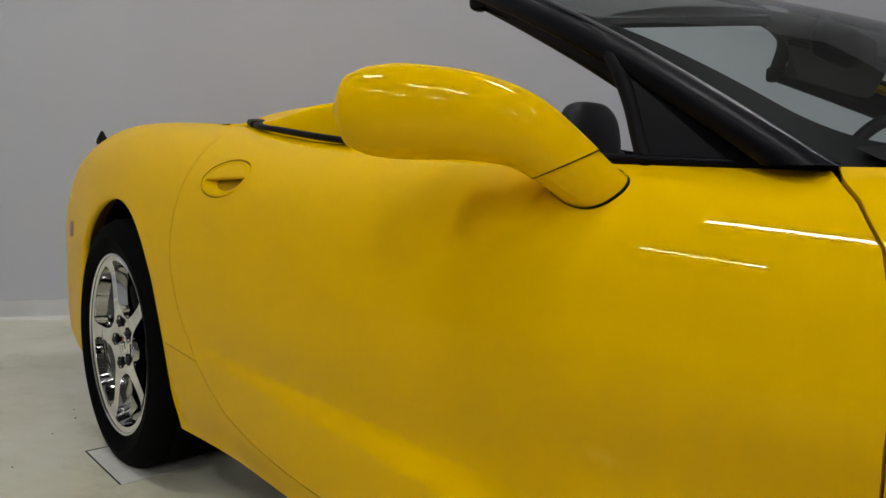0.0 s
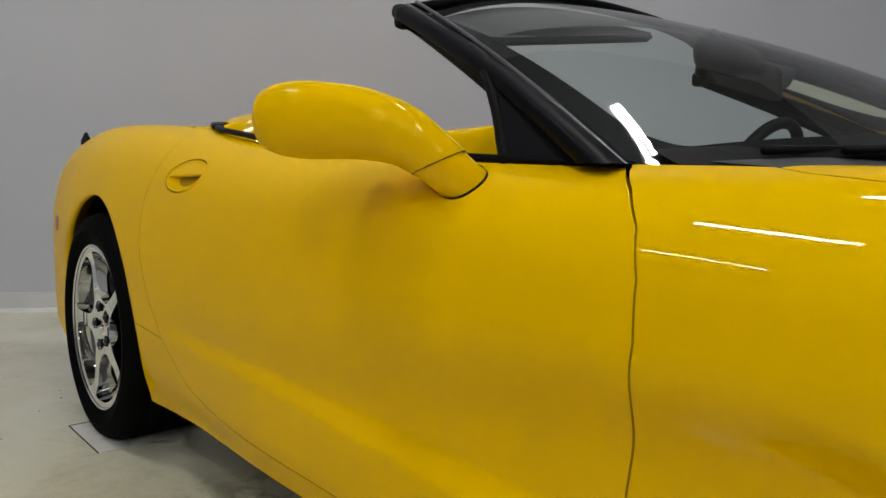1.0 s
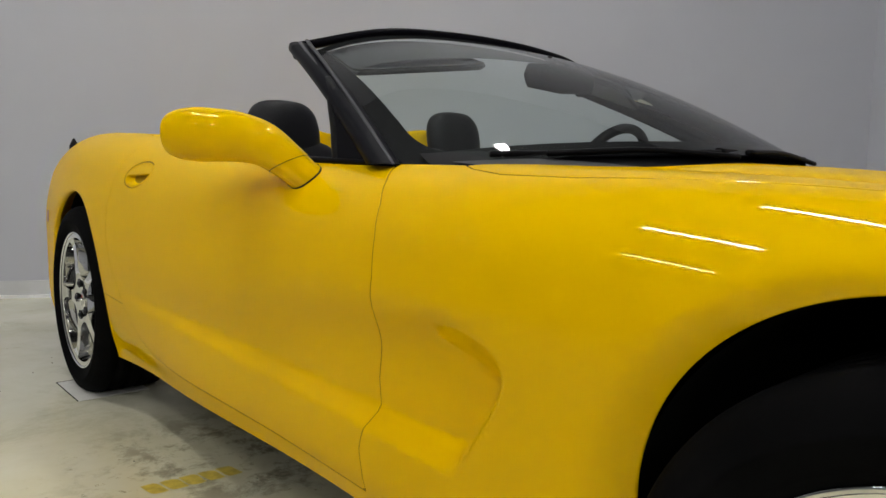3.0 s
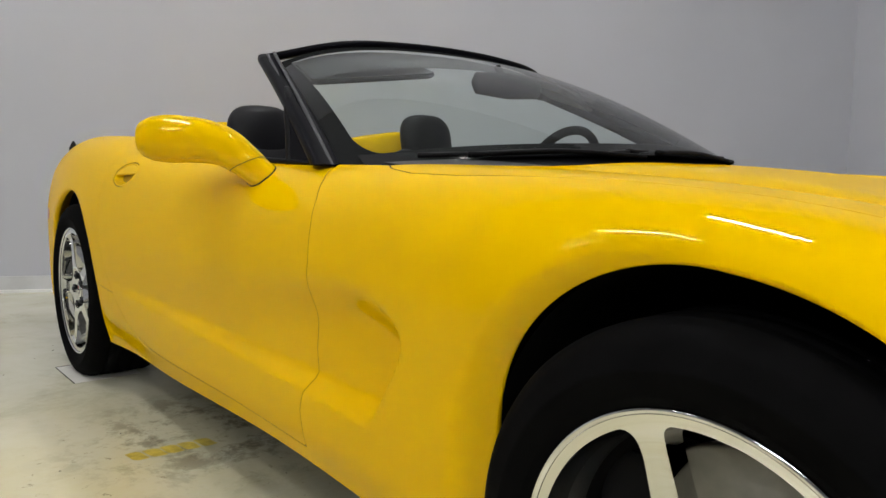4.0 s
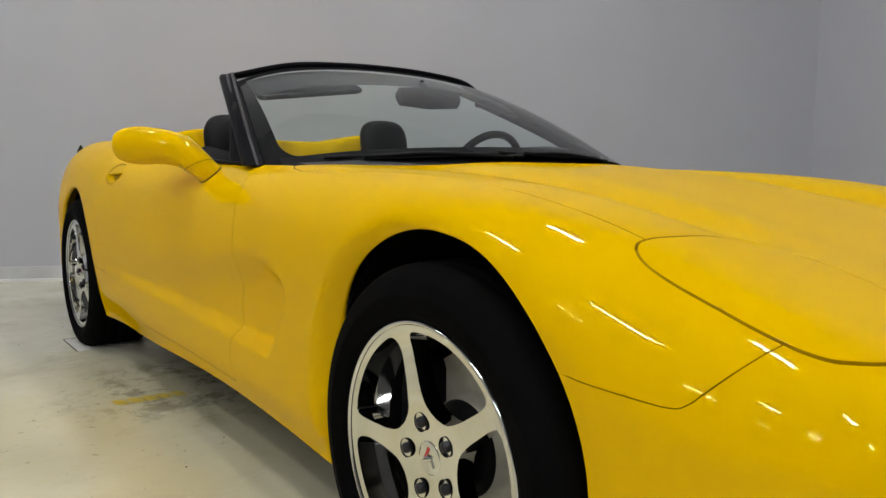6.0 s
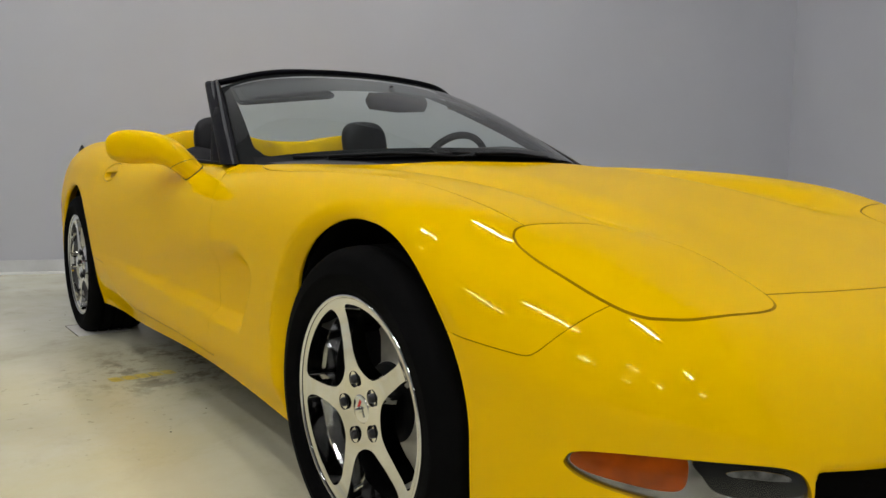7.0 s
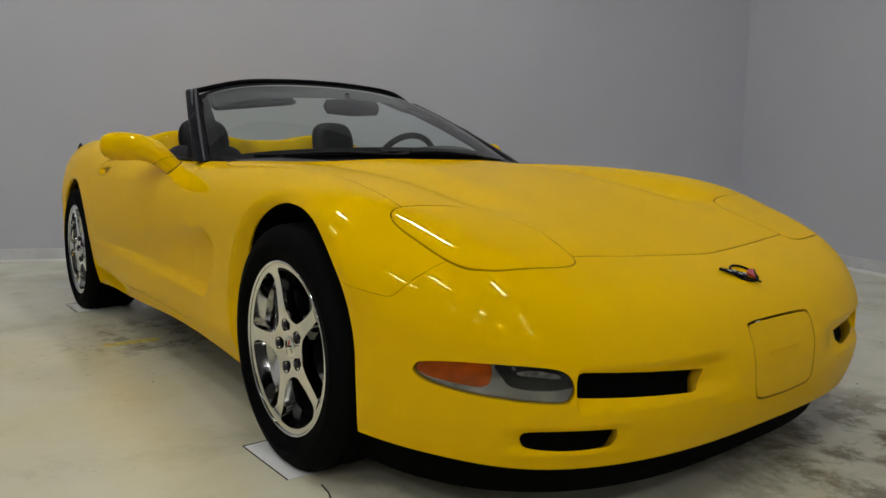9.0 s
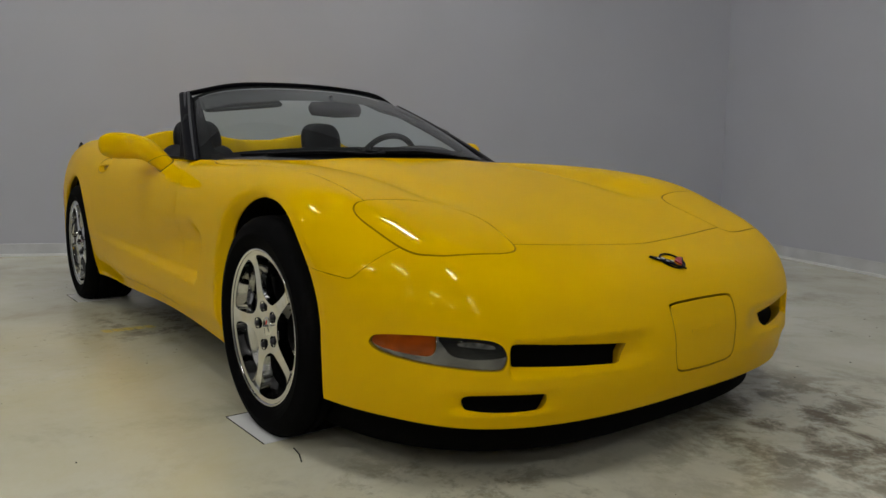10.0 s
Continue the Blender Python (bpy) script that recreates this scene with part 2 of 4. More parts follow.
def cove(x, z):
    """Depth of the scoop behind the front wheel, which fades out along the door."""
    low = 0.352 - 0.03 * (x + 0.6)
    high = spline([-2.2, -1.4, -0.8, -0.62, -0.52], [0.50, 0.55, 0.60, 0.59, 0.55])(x)
    end = spline([0.30, 0.36, 0.42, 0.47, 0.505, 0.53, 0.555, 0.59, 0.64], [-0.65, -0.615, -0.577, -0.545, -0.527, -0.522, -0.530, -0.575, -0.68])(z)
    fade = spline([-2.3, -1.2, -0.8, -0.6, -0.5], [0.16, 0.15, 0.12, 0.09, 0.08])(x)
    deep = spline([-2.3, -2.0, -1.4, -0.85, -0.6, -0.5], [0.0, 0.010, 0.022, 0.034, 0.045, 0.05])(x)
    return deep * step(low - 0.006, low + 0.042, z) * step(high + 0.01, high - fade, z) * step(end + 0.012, end - 0.035, x)


def half_width(x, z):
    w = WIDTH(x) - 0.75 * np.maximum(z - 0.56, 0) ** 2 - 0.35 * np.maximum(0.36 - z, 0) ** 2
    w = w - 0.10 * step(0.30, 0.17, z) * step(0.25, -0.35, x) * step(-2.5, -1.9, x) * 0.22
    # the foot of the flank tucks in ahead of the rear wheel
    w = w - 0.032 * step(0.55, 0.12, z) * step(-1.45, -2.35, x) * step(-3.2, -2.6, x)
    for ax, az in ((0.0, 0.345), (-2.654, 0.36)):
        r = np.hypot(x - ax, z - az)
        # the lip rolls in, most of all behind the front wheel
        if ax > -1:
            behind = step(0.12, -0.25, x - ax)
            w = w - (0.006 + 0.040 * behind) * step(0.378 + 0.037 * behind, 0.326, r)
        else:
            w = w - 0.007 * step(0.375, 0.332, r)
    return w - cove(x, z)


def nose_reach(z):
    return NOSE - 0.9 * np.maximum(0.27 - z, 0) ** 1.5 - 0.3 * np.maximum(z - 0.42, 0) ** 2


def shell(x, y, z):
    """Below nought inside the body."""
    b = half_width(x, z)
    g = ((np.maximum(x, 0) / nose_reach(z)) ** CORNER + (np.abs(y) / b) ** CORNER) ** (1 / CORNER) - 1
    # the air intakes run out towards the middle in a shallow scoop
    a = np.abs(y)
    scoop = 0.021 * step(0.17, 0.32, a) * step(0.640, 0.622, a) * step(0.284, 0.330, z) * step(0.395, 0.350, z) * step(0.5, 0.6, x)
    lower = 0.012 * step(0.49, 0.57, a) * step(0.77, 0.70, a) * step(0.195, 0.228, z) * step(0.272, 0.240, z) * step(0.5, 0.6, x)
    side = smax(g * 0.9 + scoop + lower, -3.62 - x - 0.1 * y * y, 0.25)
    return smax(side, z - top_height(x, y), 0.13)


# ---- mesh helpers ----
def make(name, verts, faces, mat, parent=None, label="", smooth=True, normals=None, at=None):
    """ONE mesh object, linked, under its parent where it has one."""
    me = bpy.data.meshes.new(name)
    me.from_pydata([tuple(map(float, v)) for v in verts], [], [tuple(f) for f in faces])
    me.materials.append(mat)
    me.polygons.foreach_set("use_smooth", [smooth] * len(me.polygons))
    me.update()
    if normals is not None:
        me.normals_split_custom_set_from_vertices([tuple(map(float, n)) for n in normals])
    ob = new(name, me)
    if parent is not None:
        ob.parent = parent
    if at is not None:
        ob.matrix_basis = at
    if label:
        ob["label"] = label
    return ob


def part(name, bm, mat, parent=None, label="", smooth=True, at=None):
    """Links a bmesh as ONE mesh object under a thing or a part."""
    me = bpy.data.meshes.new(name)
    bmesh.ops.recalc_face_normals(bm, faces=bm.faces)
    bm.to_mesh(me)
    bm.free()
    me.materials.append(mat)
    me.polygons.foreach_set("use_smooth", [smooth] * len(me.polygons))
    if smooth:
        me.set_sharp_from_angle(angle=radians(42))
    ob = new(name, me)
    if parent is not None:
        ob.parent = parent
    if at is not None:
        ob.matrix_basis = at
    if label:
        ob["label"] = label
    return ob


def block(bm, size, centre=(0, 0, 0), bevel=0.0, turn=None, segments=2):
    """Adds a box with rounded edges to bm."""
    m = Matrix.Translation(centre) @ (turn or Matrix()) @ Matrix.Diagonal((*size, 1))
    made = bmesh.ops.create_cube(bm, size=1, matrix=m)
    if bevel:
        edges = list({e for v in made["verts"] for e in v.link_edges})
        bmesh.ops.bevel(bm, geom=edges, offset=bevel, segments=segments, affect="EDGES", profile=0.5)
    return bm


def lathe(profile, n=96):
    """Turns (radius, depth) pairs about the y axis."""
    verts, faces, k = [], [], len(profile)
    for i in range(n):
        a = 2 * math.pi * i / n
        verts += [(r * math.cos(a), d, r * math.sin(a)) for r, d in profile]
    for i in range(n):
        for j in range(k - 1):
            a, b = i * k + j, ((i + 1) % n) * k + j
            faces.append((a, a + 1, b + 1, b))
    return verts, faces


def sweep(path, sizes, n=16, power=2.0, up=(0, 0, 1), caps=True):
    """A solid along a path of places; sizes are half (across, upward) at each."""
    verts, faces = [], []
    P = [Vector(p) for p in path]
    for i, p in enumerate(P):
        d = (P[min(i + 1, len(P) - 1)] - P[max(i - 1, 0)]).normalized()
        s = d.cross(Vector(up)).normalized()
        u = s.cross(d).normalized()
        a, b = sizes[i] if isinstance(sizes, list) else sizes
        for j in range(n):
            t = 2 * math.pi * j / n
            c, q = math.cos(t), math.sin(t)
            verts.append(p + s * (a * math.copysign(abs(c) ** (2 / power), c)) + u * (b * math.copysign(abs(q) ** (2 / power), q)))
    for i in range(len(P) - 1):
        for j in range(n):
            a, b = i * n + j, i * n + (j + 1) % n
            faces.append((a, b, b + n, a + n))
    if caps:
        faces.append(tuple(range(n - 1, -1, -1)))
        faces.append(tuple(range((len(P) - 1) * n, len(P) * n)))
    return verts, faces


def smooth_path(points, per=8):
    """Places on a smooth line through the points."""
    pts = np.array(points, float)
    s = np.r_[0, np.cumsum(np.linalg.norm(np.diff(pts, axis=0), axis=1))]
    t = np.linspace(0, s[-1], per * (len(pts) - 1) + 1)
    return np.stack([spline(s, pts[:, k])(t) for k in range(pts.shape[1])], 1)


def ring_outline(points, per=8):
    """A closed smooth outline through 2D points."""
    p = np.array(points, float)
    n = len(p)
    out = []
    for i in range(n):
        a, b, c, d = p[i - 1], p[i], p[(i + 1) % n], p[(i + 2) % n]
        for t in np.arange(per) / per:
            out.append(0.5 * (2 * b + (c - a) * t + (2 * a - 5 * b + 4 * c - d) * t**2 + (3 * b - a - 3 * c + d) * t**3))
    return np.array(out)


def apart_from(u, v, outline):
    """Signed distance of 2D places from a closed outline; below nought inside."""
    p = np.array(outline, float)
    best = np.full(len(u), 1e9)
    inside = np.zeros(len(u), bool)
    for a, b in zip(p, np.roll(p, -1, 0)):
        e = b - a
        t = np.clip(((u - a[0]) * e[0] + (v - a[1]) * e[1]) / max(e @ e, 1e-12), 0, 1)
        best = np.minimum(best, (u - a[0] - t * e[0]) ** 2 + (v - a[1] - t * e[1]) ** 2)
        if a[1] != b[1]:
            cross = ((a[1] > v) != (b[1] > v)) & (u < e[0] * (v - a[1]) / e[1] + a[0])
            inside ^= cross
    return np.where(inside, -1, 1) * np.sqrt(best)


def clip(mesh, value):
    """The piece of a mesh (places, faces) where value is below nought, cut cleanly along nought."""
    V, F = mesh
    low = value < 0
    out, made, places, index = [], {}, [], {}

    def keep(i):
        if i not in index:
            index[i] = len(places)
            places.append(V[i])
        return index[i]

    def cut(i, j):
        key = (i, j) if i < j else (j, i)
        if key not in made:
            a, b = key
            t = value[a] / (value[a] - value[b])
            made[key] = len(places)
            places.append(V[a] + t * (V[b] - V[a]))
        return made[key]

    for f in F:
        n = sum(low[i] for i in f)
        if n == len(f):
            out.append([keep(i) for i in f])
        elif n:
            g = []
            for a, b in zip(f, f[1:] + f[:1]):
                if low[a]:
                    g.append(keep(a))
                if low[a] != low[b]:
                    g.append(cut(a, b))
            if len(g) > 2:
                out.append(g)
    return np.array(places).reshape(-1, 3), out


def carve(mesh, field, gap=0.0018):
    """Parts a mesh along a field: the piece inside and the piece outside, with a joint between."""
    v = field(*mesh[0].T)
    return clip(mesh, v + gap), clip(mesh, gap - v)


def body_normals(V, e=1e-4):
    x, y, z = V.T
    g = np.stack([shell(x + e, y, z) - shell(x - e, y, z), shell(x, y + e, z) - shell(x, y - e, z), shell(x, y, z + e) - shell(x, y, z - e)], 1)
    return g / np.maximum(np.linalg.norm(g, axis=1, keepdims=True), 1e-9)


def arch_apart(x, z, ax, az):
    """Round above the axle, nearly straight down below it; fuller behind the front wheel and ahead of the rear foot."""
    d = np.hypot(x - ax, np.maximum(z - az, (az - z) * 0.12))
    if ax > -1:
        lean = 2 * (x - ax) * np.maximum(z - az, 0) / 0.128
        return d - 0.016 * np.clip(-lean, 0, 1) + 0.006 * np.clip(lean, 0, 1)
    return d - 0.10 * np.maximum(az - z, 0) * (x > ax)


def on_open_edge(P):
    """Whether a place lies at the sill or on the rim of a wheel arch."""
    x, z = P[:, 0], P[:, 2]
    out = z < SILL(x) + 0.006
    for ax, az, r in ARCHES:
        out |= arch_apart(x, z, ax, az) < r + 0.008
    return out


def flank_at(x, z):
    """The car's right flank over a place in the side view."""
    lo, hi = np.full(len(x), 0.5), np.full(len(x), 1.1)
    for _ in range(30):
        mid = (lo + hi) / 2
        inside = shell(x, -mid, z) < 0
        lo, hi = np.where(inside, mid, lo), np.where(inside, hi, mid)
    return np.stack([x, -(lo + hi) / 2, z], 1)


def refine(mesh, lo, hi, k=4):
    """Splits the faces in a box k by k, with no open joints to their neighbours."""
    V, F = mesh
    verts, faces, split = list(V), [], {}
    first = len(verts)
    mids = np.array([V[f].mean(0) for f in F])
    chosen = ((mids > np.array(lo)) & (mids < np.array(hi))).all(1) & np.array([len(f) == 4 for f in F])

    def along(a, b):
        key = (min(a, b), max(a, b))
        if key not in split:
            split[key] = list(range(len(verts), len(verts) + k - 1))
            verts.extend(V[key[0]] + (V[key[1]] - V[key[0]]) * (i / k) for i in range(1, k))
        return split[key] if a < b else split[key][::-1]

    for f, c in zip(F, chosen):
        if not c:
            continue
        a, b, c2, d = f
        grid = np.zeros((k + 1, k + 1), int)
        grid[0, 0], grid[k, 0], grid[k, k], grid[0, k] = a, b, c2, d
        grid[1:k, 0], grid[k, 1:k], grid[1:k, k], grid[0, 1:k] = along(a, b), along(b, c2), along(d, c2), along(a, d)
        for i in range(1, k):
            for j in range(1, k):
                s, t = i / k, j / k
                grid[i, j] = len(verts)
                verts.append((V[a] * (1 - s) + V[b] * s) * (1 - t) + (V[d] * (1 - s) + V[c2] * s) * t)
        faces += [[int(grid[i, j]), int(grid[i + 1, j]), int(grid[i + 1, j + 1]), int(grid[i, j + 1])] for i in range(k) for j in range(k)]
    for f, c in zip(F, chosen):
        if c:
            continue
        g = []
        for a, b in zip(f, f[1:] + f[:1]):
            g.append(a)
            if (min(a, b), max(a, b)) in split:
                g += along(a, b)
        faces.append(g)
    verts = np.array(verts)
    # the new places settle on the shell
    P, e = verts[first:], 1e-4
    if len(P):
        for _ in range(2):
            x, y, z = P.T
            g = np.stack([shell(x + e, y, z) - shell(x - e, y, z), shell(x, y + e, z) - shell(x, y - e, z), shell(x, y, z + e) - shell(x, y, z - e)], 1) / (2 * e)
            step_ = g * (shell(x, y, z) / np.maximum((g * g).sum(1), 0.05))[:, None]
            P = P - np.clip(step_, -0.003, 0.003)
        verts[first:] = P
    return verts, faces


def skin(name, mesh, mat, parent, label="", depth=0.014, sides="both", sink=0.0, sinker=None, fold_mat=None, own=False):
    """A body panel: the cut piece with folded-in edges. sides: right, left, or both halves joined over the middle."""
    V, F = mesh
    N = body_normals(V)
    edges = {}
    for f in F:
        for a, b in zip(f, f[1:] + f[:1]):
            if (b, a) in edges:
                del edges[(b, a)]
            else:
                edges[(a, b)] = 1
    if sinker is not None:
        sink = sinker(*V.T)[:, None]
    V2 = V - N * sink
    verts, norms, faces = list(V2), list(N), [list(f) for f in F]
    # a small rounded lip, then the fold
    lip, fold = {}, {}
    inward = {}
    for a, b in edges:
        if abs(V[a][1]) < 1e-5 and abs(V[b][1]) < 1e-5:
            continue
        d = np.cross(N[a], V[b] - V[a])
        d = d / max(np.linalg.norm(d), 1e-9)
        for i in (a, b):
            inward[i] = inward.get(i, 0) + d
    for i, d in inward.items():
        d = -d / max(np.linalg.norm(d), 1e-9)
        k = 6.0 if on_open_edge(V[i:i + 1])[0] else 1.0
        lip[i] = len(verts)
        verts.append(V2[i] - N[i] * 0.0008 * k + d * 0.0006 * k)
        norms.append((N[i] + d) / 1.414)
        fold[i] = len(verts)
        verts.append(V2[i] - N[i] * depth + d * 0.0006 * k)
        norms.append(d)
    for a, b in edges:
        if a in lip and b in lip and not (abs(V[a][1]) < 1e-5 and abs(V[b][1]) < 1e-5):
            faces.append([b, a, lip[a], lip[b]])
            faces.append([lip[b], lip[a], fold[a], fold[b]])
    verts, norms = np.array(verts), np.array(norms)
    plain, seal = len(F), len(faces) - len(F)
    flip = np.array([1, -1, 1])
    if sides == "left":
        verts, norms, faces = verts * flip, norms * flip, [f[::-1] for f in faces]
    elif sides == "both":
        n = len(verts)
        verts, norms = np.r_[verts, verts * flip], np.r_[norms, norms * flip]
        faces = faces + [[i + n for i in f[::-1]] for f in faces]
    ob = make(name, verts, faces, mat, parent, label, normals=None if own else norms)
    # the folds take a darker yellow, the joints' shade put into the colour
    ob.data.materials.append(fold_mat or SHADED_JAMB)
    place = np.array([np.mean([verts[i] for i in f], 0) for f in faces[plain:plain + seal]]).reshape(-1, 3)
    open_edge = on_open_edge(place)
    slots = ([0] * plain + [int(i % 2 and not o) for i, o in enumerate(open_edge)]) * (2 if sides == "both" else 1)
    ob.data.polygons.foreach_set("material_index", slots)
    return ob


def body_grid():
    """The right half of the car's shell, met by rays that fan out from a long core."""
    def dense(a, b, fine, coarse, turn_at, lo, hi):
        xs = [a]
        while xs[-1] < b:
            xs.append(xs[-1] + (fine if xs[-1] > turn_at else coarse))
        xs = np.array(xs)
        xs = (xs - xs[0]) / (xs[-1] - xs[0])
        return lo + (hi - lo) * xs
    u = dense(-3.7, 0.95, 0.0095, 0.016, -1.2, 0, 1)
    v = np.linspace(0, 1, 112)
    w = np.linspace(0, 1, 78)
    xi, xo = -3.2 + 3.66 * u, -3.75 + 4.75 * u
    zi, zo = 0.40 + 0.10 * v, -0.30 + 1.32 * v
    yi, yo = -0.50 * (1 - w), -0.99 * (1 - w)
    core, out, faces = [], [], []

    def sheet(A, B, turned):
        n, m = A.shape[:2]
        base = sum(len(c) for c in core)
        core.append(A.reshape(-1, 3))
        out.append(B.reshape(-1, 3))
        i, j = np.meshgrid(np.arange(n - 1), np.arange(m - 1), indexing="ij")
        q = base + i * m + j
        f = np.stack([q, q + 1, q + m + 1, q + m], -1).reshape(-1, 4)
        faces.append(f[:, ::-1] if turned else f)

    def grid(p, q, x, y, z):
        P, Q = np.meshgrid(np.arange(len(p)), np.arange(len(q)), indexing="ij")
        pick = lambda c: np.full(P.shape, c, float) if np.isscalar(c) else (p[P] if c is p else q[Q])
        return np.stack([pick(x), pick(y), pick(z)], -1)

    sheet(grid(xi, zi, xi, yi[0], zi), grid(xo, zo, xo, yo[0], zo), True)
    sheet(grid(xi, yi, xi, yi, zi[-1]), grid(xo, yo, xo, yo, zo[-1]), True)
    sheet(grid(yi, zi, xi[-1], yi, zi), grid(yo, zo, xo[-1], yo, zo), True)
    sheet(grid(yi, zi, xi[0], yi, zi), grid(yo, zo, xo[0], yo, zo), False)
    A, B, F = np.concatenate(core), np.concatenate(out), np.concatenate(faces)
    lo, hi = np.zeros(len(A)), np.full(len(A), 1.6)
    for _ in range(26):
        mid = (lo + hi) / 2
        P = A + (B - A) * mid[:, None]
        inside = shell(P[:, 0], P[:, 1], P[:, 2]) < 0
        lo, hi = np.where(inside, mid, lo), np.where(inside, hi, mid)
    P = A + (B - A) * ((lo + hi) / 2)[:, None]
    key = np.round(P, 6)
    _, first, back = np.unique(key, axis=0, return_index=True, return_inverse=True)
    back = back.ravel()
    F = back[F]
    V = P[first]
    good = [list(map(int, f)) for f in F if len(set(f)) == 4]
    # faces turned to the outside
    a = np.array(good)
    c = np.cross(V[a[:, 2]] - V[a[:, 0]], V[a[:, 3]] - V[a[:, 1]])
    side = (c * body_normals(V[a[:, 0]])).sum(1)
    return V, [f if s > 0 else f[::-1] for f, s in zip(good, side)]


# ---- the room ----
def slab(name, a0, a1, b0, b1, z0, z1, mat, label="", category="", kind="structure"):
    """A straight piece of the room, given in the room's own measures."""
    verts = [room(a, b, z) for z in (z0, z1) for a, b in ((a0, b0), (a1, b0), (a1, b1), (a0, b1))]
    faces = [(0, 1, 2, 3), (7, 6, 5, 4), (0, 4, 5, 1), (1, 5, 6, 2), (2, 6, 7, 3), (3, 7, 4, 0)]
    bm = bmesh.new()
    vs = [bm.verts.new(v) for v in verts]
    for f in faces:
        bm.faces.new([vs[i] for i in f])
    return tagged(part(name, bm, mat, smooth=False), label, category, kind=kind)


slab("floor", -0.3, ROOM_LONG + 0.3, -0.3, ROOM_WIDE + 0.3, -0.2, 0.0, FLOOR, "polished pale concrete floor with stains and scuffs", "floor")
slab("wall_back", -0.25, 0.0, -0.25, ROOM_WIDE + 0.25, 0.0, ROOM_HIGH, WALL, "plain matt grey painted wall", "wall")
slab("wall_side", 0.0, PALE_LONG, -0.25, 0.0, 0.0, ROOM_HIGH, WALL, "plain matt grey painted wall", "wall")
# added walls out of view; their dark colour shapes reflections on the car
slab("wall_side_far", PALE_LONG, ROOM_LONG, -0.25, 0.0, 0.0, ROOM_HIGH, UNSEEN_WALL, "unseen wall, added dark grey to keep reflections in the car low", "wall")
slab("wall_front", ROOM_LONG, ROOM_LONG + 0.25, -0.25, ROOM_WIDE + 0.25, 0.0, ROOM_HIGH, UNSEEN_WALL, "unseen wall, added dark grey to keep reflections in the car low", "wall")
slab("wall_near", 0.0, ROOM_LONG, ROOM_WIDE, ROOM_WIDE + 0.25, 0.0, ROOM_HIGH, UNSEEN_WALL, "unseen wall, added dark grey to keep reflections in the car low", "wall")
# ceiling out of view, coloured dark so little light bounces back
slab("ceiling", -0.25, ROOM_LONG + 0.25, -0.25, ROOM_WIDE + 0.25, ROOM_HIGH, ROOM_HIGH + 0.2, CEILING, "unseen ceiling, dark grey to hold down the bounce light", "ceiling")
slab("baseboard_back", 0.0, 0.014, 0.014, ROOM_WIDE, 0.0, 0.105, TRIM, "pale grey painted skirting board along the wall", "baseboard")
slab("baseboard_side", 0.0, ROOM_LONG, 0.0, 0.014, 0.0, 0.105, TRIM, "pale grey painted skirting board along the wall", "baseboard")
slab("trim_back", 0.014, 0.034, 0.034, ROOM_WIDE, 0.0, 0.018, BEAD, "white bead at the foot of the skirting board", "trim")
slab("trim_side", 0.014, ROOM_LONG, 0.014, 0.034, 0.0, 0.018, BEAD, "white bead at the foot of the skirting board", "trim")


def ceiling_light(x, y, tubes=2, turn=-20.0, long=1.2):
    """An open strip lamp with one or two tubes, hung on rods from the ceiling."""
    lamp = tagged(new("ceiling_light"), ("white twin-tube" if tubes == 2 else "white single-tube") + " fluorescent strip lamp hung from the ceiling", "ceiling light", "strip lamps on the ceiling")
    lamp.matrix_basis = pose(x, y, LAMP_HIGH, 0, 0, turn)
    bm = bmesh.new()
    block(bm, (long, 0.20, 0.05), (0, 0, 0.095), 0.008)
    for s in (-1, 1):
        block(bm, (0.03, 0.22, 0.07), (s * long / 2, 0, 0.045), 0.006)
    part("lamp_body", bm, LAMP_BODY, lamp)
    for s in (-0.4, 0.4):
        v, f = sweep([(s, 0, 0.11), (s, 0.0, ROOM_HIGH - LAMP_HIGH + 0.01)], (0.004, 0.004), n=6, up=(1, 0, 0))
        make("rod", v, f, LAMP_BODY, lamp)
    for s in (-0.049, 0.049) if tubes == 2 else (0.0,):
        v, f = sweep([(-long / 2 + 0.02, s, 0.03), (long / 2 - 0.02, s, 0.03)], (0.038, 0.013), n=10)
        make("tube", v, f, TUBE, lamp, "flat fluorescent tube, lit")
    return lamp


for j, b in enumerate(LAMP_ROWS):
    for i, a in enumerate(LAMP_COLUMNS):
        at = room(a + (0.35 if j else 0.0), b)
        ceiling_light(at.x, at.y, 1 if (i, j) == (0, 2) else 2)


# ---- the car ----
car = tagged(new("sports_car"), "bright yellow two-seat convertible sports car, roof down, polished five-spoke wheels", "car")

HEADLIGHT = ring_outline([(0.294, -0.739), (0.302, -0.676), (0.307, -0.599), (0.325, -0.522), (0.389, -0.474), (0.461, -0.460), (0.539, -0.466),
                          (0.592, -0.476), (0.614, -0.496), (0.620, -0.535), (0.615, -0.600), (0.599, -0.689), (0.568, -0.741), (0.536, -0.767),
                          (0.490, -0.783), (0.432, -0.793), (0.371, -0.801), (0.327, -0.798), (0.300, -0.776)])
HOOD = np.array([(-0.757, -0.765), (-0.72, -0.785), (-0.64, -0.803), (-0.50, -0.805), (-0.25, -0.782), (-0.02, -0.751), (0.14, -0.752), (0.30, -0.747),
                 (0.40, -0.65), (0.586, -0.476), (0.596, -0.38), (0.608, -0.29), (0.624, -0.15), (0.636, -0.03), (0.636, 0.2), (-0.55, 0.2),
                 (-0.55, 0.0), (-0.565, -0.25), (-0.61, -0.48), (-0.68, -0.66)])
